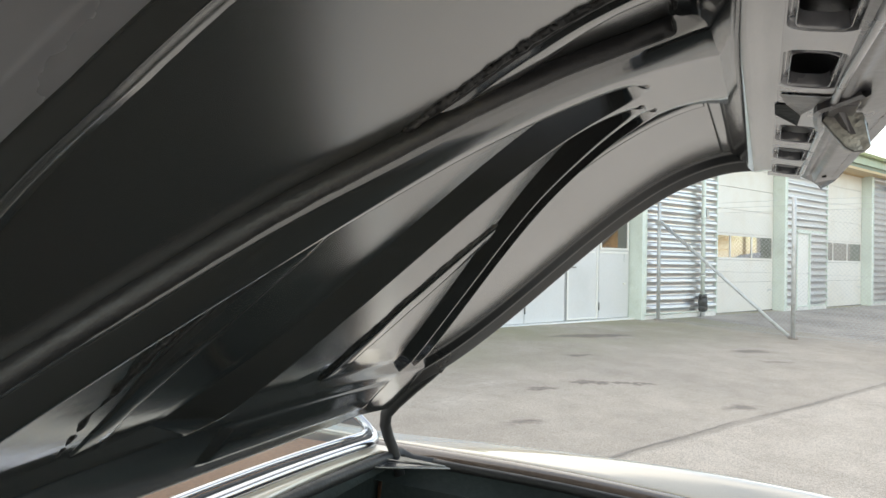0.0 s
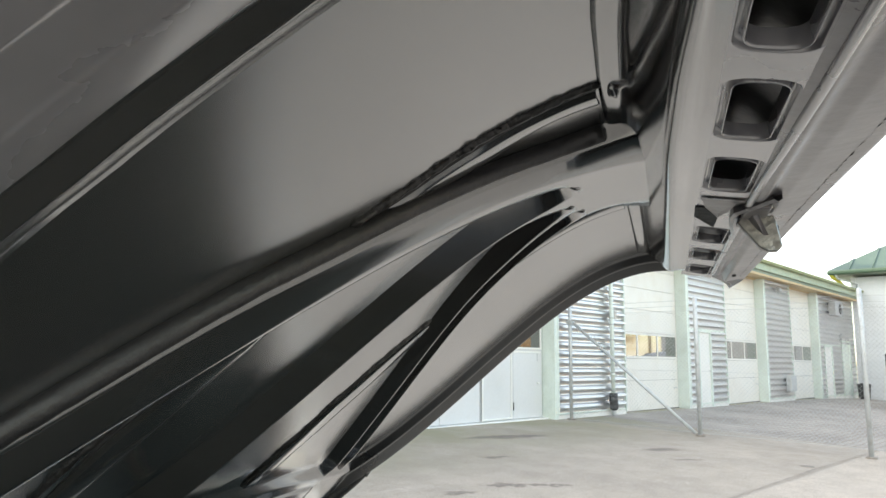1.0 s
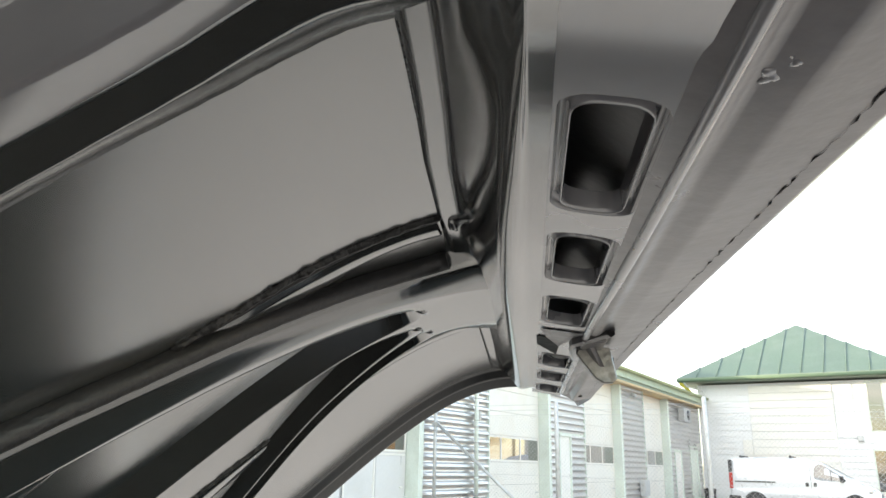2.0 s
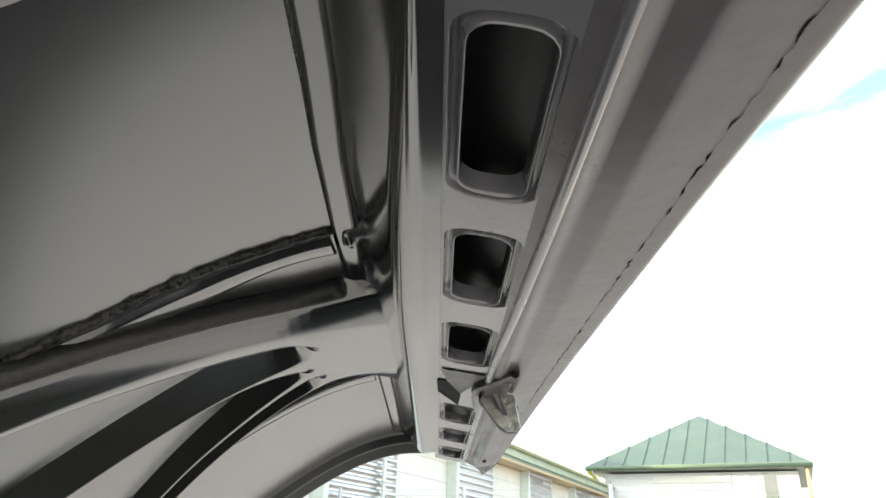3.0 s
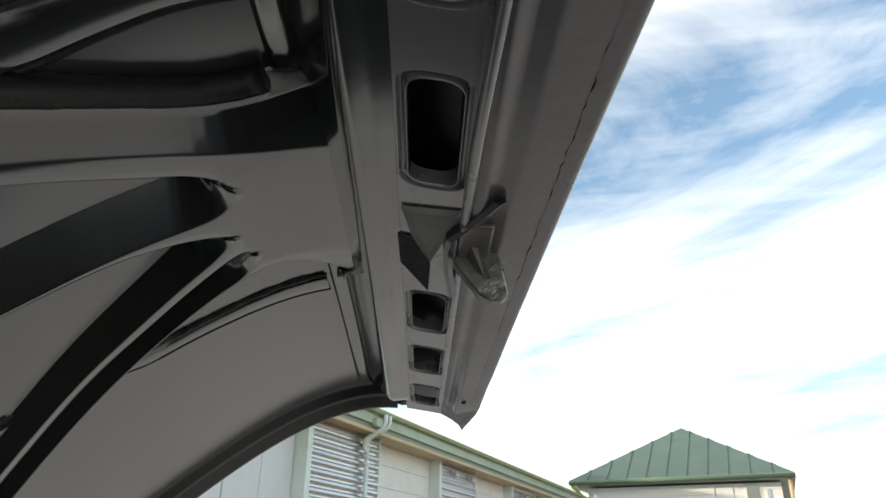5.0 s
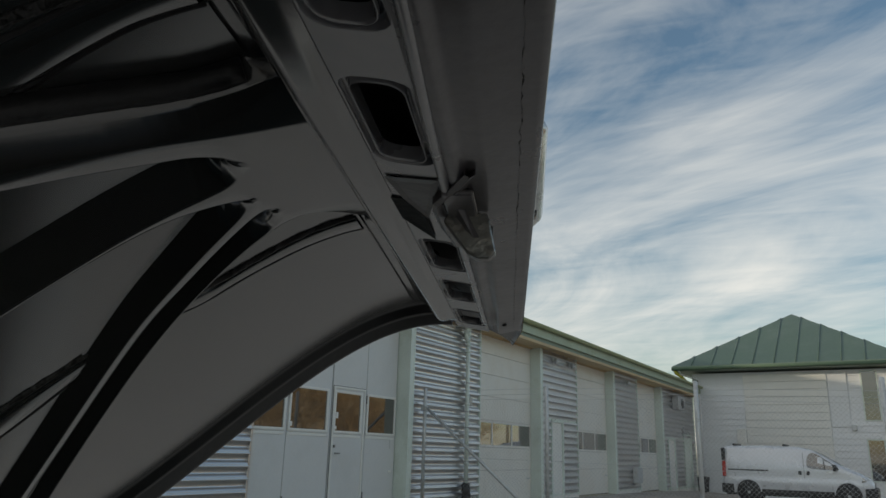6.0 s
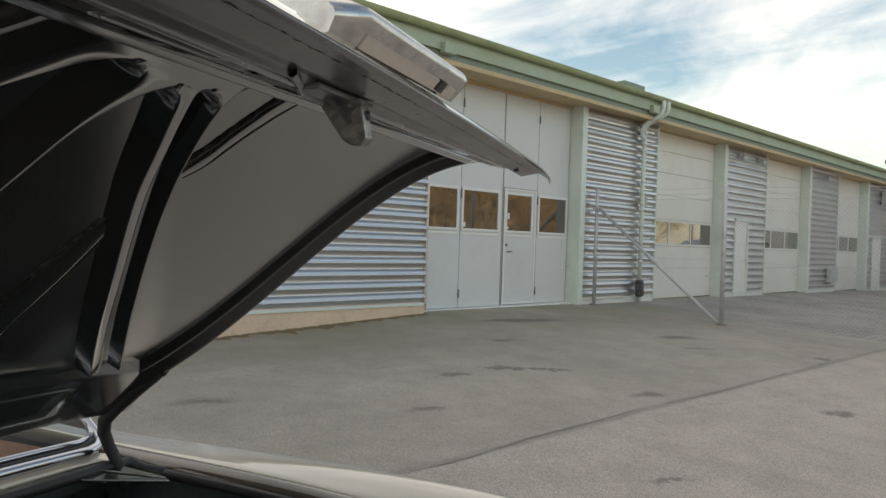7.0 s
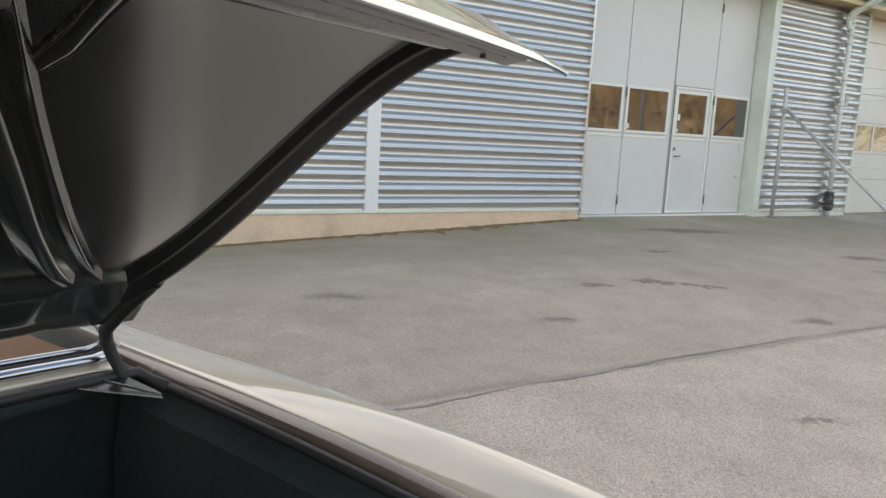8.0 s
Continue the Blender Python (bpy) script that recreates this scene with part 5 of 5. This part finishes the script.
# the dark joint along the inner edge of the rear rail, and its clips
bead("panel_joint", [(-.6, .139), (-.5, .1475), (-.4, .1545), (-.262, .161)], .0008, M_SEAL, "fine dark joint line", .001, .1)
for u in (-.248, .225):
    zc = z_skin(u, .152) - .008
    part("clip", tube("clip", [(u - .014, .153, zc + .003), (u - .004, .152, zc), (u + .012, .151, zc + .003)], [.003, .005, .003], M_LID, 8), lid)

# latch: a base plate and a tongue with an eye
latch = part("latch", box(-.06, .036, .004, .03, 1.549, 1.5545, M_LIP, .002), lid, "worn metal latch striker")
prof = [(.03, 1.552), (.034, 1.545), (.012, 1.516), (.004, 1.5115), (-.006, 1.5115), (-.0115, 1.517), (-.006, 1.545), (-.004, 1.552)]


def prism(name, outline, u0, u1, material):
    n = len(outline)
    verts = [(u0, v, z) for v, z in outline] + [(u1, v, z) for v, z in outline]
    faces = [tuple(range(n)), tuple(range(2 * n - 1, n - 1, -1))] + [(k, n + k, n + (k + 1) % n, (k + 1) % n) for k in range(n)]
    me = mesh(name, verts, faces, material, False)
    bm = bmesh.new()
    bm.from_mesh(me)
    bmesh.ops.recalc_face_normals(bm, faces=bm.faces[:])
    bmesh.ops.bevel(bm, geom=bm.edges[:], offset=.0012, segments=1, affect="EDGES")
    bm.to_mesh(me)
    bm.free()
    return me


part("tongue", prism("tongue", prof, -.006, .006, M_WORN), latch, "worn bright metal tongue")
part("eye", tube("eye", [(.001, -.0085, 1.5375), (.001, .02, 1.5375)], .0045, M_BLACK, 10), latch)
BENT = [(-.099, .004), (-.066, .019), (-.045, .03), (-.034, .036), (-.016, .038), (.03, .036), (.088, .03)]
part("fold", grid("fold", 7, 5, lambda i, j: (BENT[i][0], BENT[i][1] + (.004, .004, 0, -.004, -.004)[j], 1.5585 + (.003, -.008, -.0105, -.008, .003)[j]), M_LIP, smooth=False), latch, "folded steel edge of the latch plate")
part("web", mesh("web", [(-.03, .022, 1.553), (.022, .03, 1.553), (.007, .012, 1.53), (-.005, .007, 1.529), (-.03, .017, 1.555), (.022, .025, 1.555), (.007, .007, 1.53), (-.005, .002, 1.529)], [(0, 1, 2, 3), (7, 6, 5, 4), (0, 4, 5, 1), (1, 5, 6, 2), (2, 6, 7, 3), (3, 7, 4, 0)], M_LIP, False), latch, "tapering grey latch plate")
# the triangular recess in front of it
def sunk(name, outline, deep, material, label=""):
    """A pressed pocket in the strip: its sides slope to a smaller floor."""
    n = len(outline)
    cu, cv = sum(p[0] for p in outline) / n, sum(p[1] for p in outline) / n
    rim = [(u, v, band_z(v) - .0015) for u, v in outline]
    floor = [(cu + (u - cu) * .72, cv + (v - cv) * .66, band_z(cv + (v - cv) * .66) - .0015 + deep) for u, v in outline]
    faces = [(k, (k + 1) % n, n + (k + 1) % n, n + k) for k in range(n)] + [tuple(range(n, 2 * n))]
    return part(name, mesh(name, rim + floor, faces, material, False), latch, label)


sunk("recess", [(-.068, .0755), (-.074, .03), (-.005, .044), (.03, .052), (-.015, .067)], .0012, M_SHADE, "dark pressed recess beside the latch")
# black colour gives this shallow slot the darkness of a deep opening
sunk("slot", [(-.018, .079), (-.017, .067), (.035, .052), (.1, .053), (.04, .078)], .0013, M_TRUNK)

# rough weld spots, shallow dents and the ragged seam of the rear lip
def weld_spot(u, v, r, seed):
    rnd = random.Random(seed)
    bm = bmesh.new()
    bmesh.ops.create_icosphere(bm, subdivisions=3, radius=1)
    for p in bm.verts:
        k = rnd.uniform(.88, 1.1) + .25 * math.sin(5 * p.co.x + seed) * math.sin(4 * p.co.y + 2 * seed)
        p.co = Vector((u + p.co.x * r * k * 1.3, v + p.co.y * r * k, z_lip(u) - .0015 + p.co.z * r * .35 * k))
    me = bpy.data.meshes.new("weld_spot")
    bm.to_mesh(me)
    bm.free()
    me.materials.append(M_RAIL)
    for p in me.polygons:
        p.use_smooth = True
    return me


for k, (u, v, r) in enumerate(((-.622, -.007, .0066), (-.609, .0, .0048), (-.585, -.006, .004), (-.53, -.01, .0055), (-.18, -.012, .004), (.21, -.014, .003))):
    part("weld_spot", weld_spot(u, v, r, k), lid, "rough weld spot")
rnd_seam = random.Random(5)
BEAD = [(-.74, .014), (-.425, .018), (-.29, .021), (-.17, .025), (.0, .027), (.555, .028)]
# tube added along the fold in the lightened grey to catch a highlight
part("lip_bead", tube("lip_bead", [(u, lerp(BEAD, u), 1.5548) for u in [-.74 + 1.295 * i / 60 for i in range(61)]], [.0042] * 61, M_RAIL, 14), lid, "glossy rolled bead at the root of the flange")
part("drain_hole", tube("drain_hole", [(.51, -.004, z_lip(.51) - .0068), (.51, -.004, z_lip(.51) - .003)], .0035, M_BLACK, 10), lid, "small dark drain hole in the flange")
part("weld_seam", tube("weld_seam", [(u, -.03 + .0238 * u + rnd_seam.uniform(-.0009, .0009), z_lip(u) - .0024) for u in [-.7 + 1.24 * i / 220 for i in range(221)]], [max(.00005, rnd_seam.uniform(-.0006, .0006)) for i in range(221)], M_SEAL, 5), lid, "ragged dark weld seam")

# number-plate lamp on the outside of the lid
LP = [(-.036, 1.572), (-.048, 1.5845), (-.0525, 1.5885), (-.054, 1.593), (-.051, 1.599), (-.035, 1.606), (.0, 1.611), (.03, 1.612)]
LAMP_ENDS = [(-.112, .3), (-.109, .42), (-.09, .96), (-.085, 1), (.02, 1), (.122, 1), (.128, .97), (.134, .7), (.135, .55)]


def lamp_shell(i, j):
    u, s = LAMP_ENDS[i]
    v, z = LP[j]
    return (u, -.03 + (v + .03) * s if v < -.03 else v, 1.58 + (z - 1.58) * (.5 + .5 * s))


pl = part("number_plate_lamp", grid("number_plate_lamp", 9, 8, lamp_shell, M_LAMP, flip=True), lid, "dull chrome number-plate lamp housing")
for i in (0, 8):
    part("end_cap", mesh("end_cap", [lamp_shell(i, j) for j in range(8)], [tuple(range(8)) if i else tuple(range(7, -1, -1))], M_LAMP, False), pl)
SLOPE = Vector((0, -.012, .0125))


def lamp_face(name, u0, u1, k0, k1, proud, material, label=""):
    """A block on the sloping under face of the housing: from k0 to k1 of its height."""
    out = Vector((0, -.72, -.69)) * proud
    q = [Vector((u, -.036, 1.572)) + SLOPE * k for u, k in ((u0, k0), (u1, k0), (u1, k1), (u0, k1))]
    v = [p + out for p in q] + [p - out * .5 for p in q]
    return part(name, mesh(name, v, [(3, 2, 1, 0), (0, 1, 5, 4), (1, 2, 6, 5), (2, 3, 7, 6), (3, 0, 4, 7)], material, False), pl, label)


lamp_face("lens", -.078, .07, .12, .8, .0015, M_LENS, "clouded beige lamp lens")
lamp_face("lens_gap", -.08, .085, .0, .1, .0008, M_BLACK)
lamp_face("screw_boss", .076, .088, .2, .85, .002, M_DARK, "dark screw boss")
lamp_face("lens_end", .09, .112, .15, .8, .0025, M_LENS)

# -- body --
def eased(table, v):
    return sum(lerp(table, v + .12 * k / 4) for k in range(-4, 5)) / 9


def z_rim(v):
    return eased([(-.2, .876), (0, .897), (.15, .913), (.25, .922), (.35, .93), (.5, .941), (.65, .947), (.8, .952), (.95, .955), (1.4, .97), (2.4, .965), (3.6, .92)], v)


def z_crown(v):
    return eased([(-.2, .905), (-.09, .921), (.06, .935), (.2, .943), (.35, .946), (.5, .947), (.65, .947), (.8, .945), (.95, .94), (1.4, .945), (2.4, .95), (3.6, .92)], v)


def catmull(pts, n):
    """A smooth curve through the points, n steps to each span."""
    ext = [pts[0]] + pts + [pts[-1]]
    out = []
    for a, p, q, d in zip(ext, ext[1:], ext[2:], ext[3:]):
        for k in range(n):
            t = k / n
            out.append(tuple(.5 * (2 * p[m] + (q[m] - a[m]) * t + (2 * a[m] - 5 * p[m] + 4 * q[m] - d[m]) * t * t + (3 * p[m] - a[m] - 3 * q[m] + d[m]) * t ** 3) for m in (0, 1)))
    return out + [pts[-1]]


def fender(side):
    vs = [-.2 + .04 * i for i in range(31)] + [1.3, 1.8, 2.4, 3.0, 3.5, 3.75, 3.85]

    def prof(v):
        zi, zt = z_rim(v), z_crown(v)
        up = zt - zi
        pinch = .25 * max(0, -.1 - v) + .5 * max(0, v - 3.4) ** 2
        pts = [(.698, zi - .03), (.699, zi - .004), (.706, zi + .003 + .04 * up), (.725, zi + .31 * up + .005), (.75, zi + .61 * up + .0065), (.78, zi + .9 * up + .0066), (.81, zt + .0045), (.836, zt - .005), (.86, zt - .022), (.88, zt - .056), (.896, zt - .12), (.904, zt - .22), (.905, zt - .38), (.89, zt - .52), (.87, zt - .66), (.84, zt - .72)]
        return [(side * (u - pinch * (u > .7)), v, z) for u, z in catmull(pts, 3)]
    me = grid("wing", len(vs), 46, lambda i, j: prof(vs[i])[j], M_CREAM, flip=side > 0)
    return part("wing", me, car, "glossy cream painted rear wing")


V_RIM = [-.14 + 1.16 * i / 30 for i in range(31)]
for side in (1, -1):
    fender(side)
    # brown-grey roll, black rubber seal and gutter round the boot opening
    # the roll's brown holds the dark lid's reflection as colour
    part("boot_flange", grid("boot_flange", 31, 8, lambda i, j: (side * (.704, .698, .69, .682, .675, .669, .666, .665)[j], V_RIM[i], z_rim(V_RIM[i]) + (.0, .0005, .0, -.002, -.005, -.01, -.018, -.04)[j]), M_ROLL, flip=side < 0), car, "glossy roll of the boot opening, browned for the lid's reflection")
    part("boot_seal", tube("boot_seal", [(side * .655, v, z_rim(v) - .022) for v in V_RIM], .011, M_BLACK, 8), car, "black rubber boot seal")
    part("boot_gutter", grid("boot_gutter", 31, 3, lambda i, j: (side * (.65, .638, .618)[j], V_RIM[i], z_rim(V_RIM[i]) - (.028, .055, .07)[j]), M_TRUNK, flip=side < 0), car)
    part("boot_side", grid("boot_side", 12, 4, lambda i, j: (side * (.618, .6, .6, .58)[j], -.12 + 1.0 * i / 11, (z_rim(-.12 + 1.0 * i / 11) - .07, .78, .5, .4)[j]), M_TRUNK, flip=side < 0), car, "dark lined boot side")
part("boot_floor", grid("boot_floor", 8, 8, lambda i, j: (-.6 + 1.2 * i / 7, -.14 + 1.1 * j / 7, .4), M_TRUNK), car, "dark boot floor mat")
part("boot_front", grid("boot_front", 12, 5, lambda i, j: (-.64 + 1.28 * i / 11, (.86, .84, .9, .92, .92)[j], (.955, .93, .9, .6, .4)[j]), M_TRUNK, flip=True), car, "dark boot bulkhead")
part("tail_panel", grid("tail_panel", 20, 7, lambda i, j: (-.86 + 1.72 * i / 19, (-.1, -.13, -.19, -.22, -.22, -.19, -.12)[j], (.76, .8, .79, .7, .5, .36, .3)[j]), M_CREAM, flip=True), car, "cream painted tail panel")
# added out of view: covers the cream panel so the ribs mirror something dark
part("boot_sill", grid("boot_sill", 20, 7, lambda i, j: (-.7 + 1.4 * i / 19, (-.09, -.1, -.13, -.16, -.2, -.225, -.229)[j], (.77, .8, .815, .815, .803, .77, .72)[j]), M_BLACK, flip=True), car, "unseen black strip added so the lid's ribs reflect dark")
for side in (1, -1):
    part("gusset", mesh("gusset", [(side * u, v, z) for u, v, z in ((.29, .868, .966), (.45, .868, .955), (.44, .866, .938), (.36, .864, .936), (.29, .864, .94))], [tuple(range(5)) if side < 0 else tuple(range(4, -1, -1))], M_CREAM, False), car, "cream painted gusset below the seal")
part("boot_back", grid("boot_back", 8, 3, lambda i, j: (-.62 + 1.24 * i / 7, -.12, (.78, .6, .4)[j]), M_TRUNK, flip=True), car)
part("rear_bumper", tube("rear_bumper", [(-.9, .1, .5), (-.92, -.15, .5), (-.8, -.3, .5), (0, -.33, .5), (.8, -.3, .5), (.92, -.15, .5), (.9, .1, .5)], .07, M_CHROME, 10), car, "chrome rear bumper")
part("lower_body", box(-.84, .84, -.1, 3.75, .22, .4, M_DARK, .03), car)

# panel between boot and rear window, with the bright window surround
def deck(i, j):
    u = -.606 + 1.212 * i / 40
    bow = .06 * (u / .66) ** 2 + .08 * max(0, (abs(u) - .57) / .055) ** 2
    v, z = ((.876, .93), (.876, .958), (.879, .968), (.885, .976), (.893, .979), (.908, .985), (.92, .99))[j]
    return (u, v - bow * .6 * (j > 2), z - bow * .25)


part("rear_deck", grid("rear_deck", 41, 7, deck, M_CREAM, flip=True), car, "narrow cream panel below the rear window")
part("deck_seal", tube("deck_seal", [(-.655, .77, z_rim(.77) - .022), (-.65, .82, z_rim(.82) - .02)] + [(-.63 + 1.26 * i / 24, .862 - .02 * (i / 12 - 1) ** 2, .962 - .012 * (i / 12 - 1) ** 2) for i in range(25)] + [(.65, .82, z_rim(.82) - .02), (.655, .77, z_rim(.77) - .022)], .013, M_BLACK, 8), car, "black rubber boot seal")


def surround(off_v, off_z, r, mt, label):
    pts = []
    for i in range(33):
        u = -.56 + 1.12 * i / 32
        k = abs(u) / .62
        pts.append((u, .905 + off_v - .03 * k ** 2, 1.007 + off_z - .012 * k ** 2))
    # rounded ends that turn up the pillars
    end = [(.585, .884 + off_v, .999 + off_z), (.605, .895 + off_v, 1.004 + off_z), (.618, .92 + off_v, 1.017 + off_z), (.622, .96 + off_v, 1.045 + off_z), (.615, 1.1 + off_v, 1.14 + off_z), (.6, 1.35 + off_v, 1.28 + off_z), (.56, 1.5 + off_v, 1.35 + off_z)]
    pts = [(-a, b2, c) for a, b2, c in reversed(end)] + pts + end
    return part("window_surround", tube("window_surround", pts, r, mt, 10), car, label)


surround(0, -.014, .011, M_CHROME, "polished chrome rear window surround")
surround(.024, .002, .0065, M_CHROME, "polished chrome rear window surround")
surround(.013, -.007, .006, M_BLACK, "black window rubber")


def rear_glass(i, j):
    k = i / 16
    t = j / 20 * 2 - 1
    u = t * (.606 - .05 * k)
    v = .92 + .62 * k - .03 * t * t * (1 - k) + .01 * k
    z = 1.006 + .369 * k ** .9 - .01 * t * t
    return (u, v, z)


part("rear_window", grid("rear_window", 17, 21, rear_glass, M_RGLASS, flip=True), car, "sloping rear window glass")
part("roof", grid("roof", 12, 14, lambda i, j: ((-.6 + 1.2 * j / 13) * (1 - .06 * (i > 9)), 1.52 + 1.3 * i / 11, 1.38 + .035 * (1 - (j / 6.5 - 1) ** 2) + .02 * math.sin(math.pi * i / 11)), M_CREAM), car, "cream car roof")
for side in (1, -1):
    part("pillar", grid("pillar", 6, 3, lambda i, j: (side * ((.7, .66, .63)[j] + (0, -.05, -.06)[j] * i / 5 - .09 * i / 5 * (j == 0)), .9 + .64 * i / 5 + (.35, .05, 0)[j] * (1 - i / 5), .99 + .39 * i / 5), M_CREAM, flip=side > 0), car, "cream rear pillar")
    part("side_glass", mesh("side_glass", [(side * .68, 1.25, .99), (side * .68, 2.75, .97), (side * .6, 2.45, 1.36), (side * .59, 1.6, 1.38)], [(0, 1, 2, 3) if side < 0 else (3, 2, 1, 0)], M_RGLASS, False), car)
part("windscreen", mesh("windscreen", [(-.66, 3.25, .97), (.66, 3.25, .97), (.56, 2.8, 1.39), (-.56, 2.8, 1.39)], [(0, 1, 2, 3)], M_RGLASS, False), car)
part("bonnet", grid("bonnet", 6, 8, lambda i, j: (-.68 + 1.36 * j / 7, 3.2 + .68 * i / 5, .965 - .05 * i / 5 + .03 * (1 - (j / 3.5 - 1) ** 2)), M_CREAM), car)
part("parcel_shelf", box(-.6, .6, .95, 1.6, .93, .965, M_CLOTH, .01), car, "tan cloth parcel shelf")
part("cabin_floor", box(-.66, .66, .95, 3.2, .4, .45, M_TRUNK), car)
part("seat_back", box(-.58, .58, 1.6, 1.75, .45, 1.02, M_CLOTH, .04), car, "tan cloth rear seat back")
for v in (.75, 3.2):
    for side in (1, -1):
        wh = part("wheel", tube("wheel", [(side * .66, v, .24), (side * .84, v, .24)], .3, M_TYRE, 24), car)
        part("hub_cap", tube("hub_cap", [(side * .83, v, .24), (side * .86, v, .24)], [.2, .16], M_CHROME, 20), wh)

# gooseneck hinges and the brackets at their feet
for side in (1, -1):
    arm = part("hinge_arm", tube("hinge_arm", [(side * .606, .728, 1.164), (side * .6, .755, 1.142), (side * .59, .79, 1.112), (side * .577, .828, 1.075), (side * .568, .846, 1.05), (side * .57, .849, 1.025), (side * .58, .845, .995), (side * .592, .838, .965), (side * .6, .825, .91)], [.01, .014, .015, .015, .014, .013, .012, .012, .012], M_BLACK, 10), car, "black gooseneck lid hinge")
    part("hinge_tip", tube("hinge_tip", [(side * .612, .722, 1.172), (side * .603, .74, 1.152)], [.008, .013], M_BLACK, 8), arm)
    bracket = part("hinge_bracket", mesh("hinge_bracket", [(side * .49, .872, .955), (side * .51, .83, .95), (side * .59, .7, .944), (side * .602, .725, .945), (side * .596, .85, .955), (side * .49, .872, .95), (side * .51, .83, .946), (side * .59, .7, .94), (side * .602, .725, .941), (side * .596, .85, .95)],
                                       [(0, 1, 2, 3, 4), (9, 8, 7, 6, 5), (0, 5, 6, 1), (1, 6, 7, 2), (2, 7, 8, 3), (3, 8, 9, 4), (4, 9, 5, 0)], M_TRUNK_METAL, False), car, "dark steel hinge bracket")
    # thin bright tubes stand for the highlights along the bracket's folds
    for line in ([(.49, .873, .957), (.54, .862, .962), (.595, .852, .958)], [(.49, .872, .953), (.51, .83, .949), (.59, .7, .943)], [(.545, .86, .957), (.575, .78, .95), (.597, .715, .945)]):
        part("folded_edge", tube("folded_edge", [(side * u, v, z) for u, v, z in line], .0016, M_WORN, 6), bracket, "bright line for the highlight on the fold")
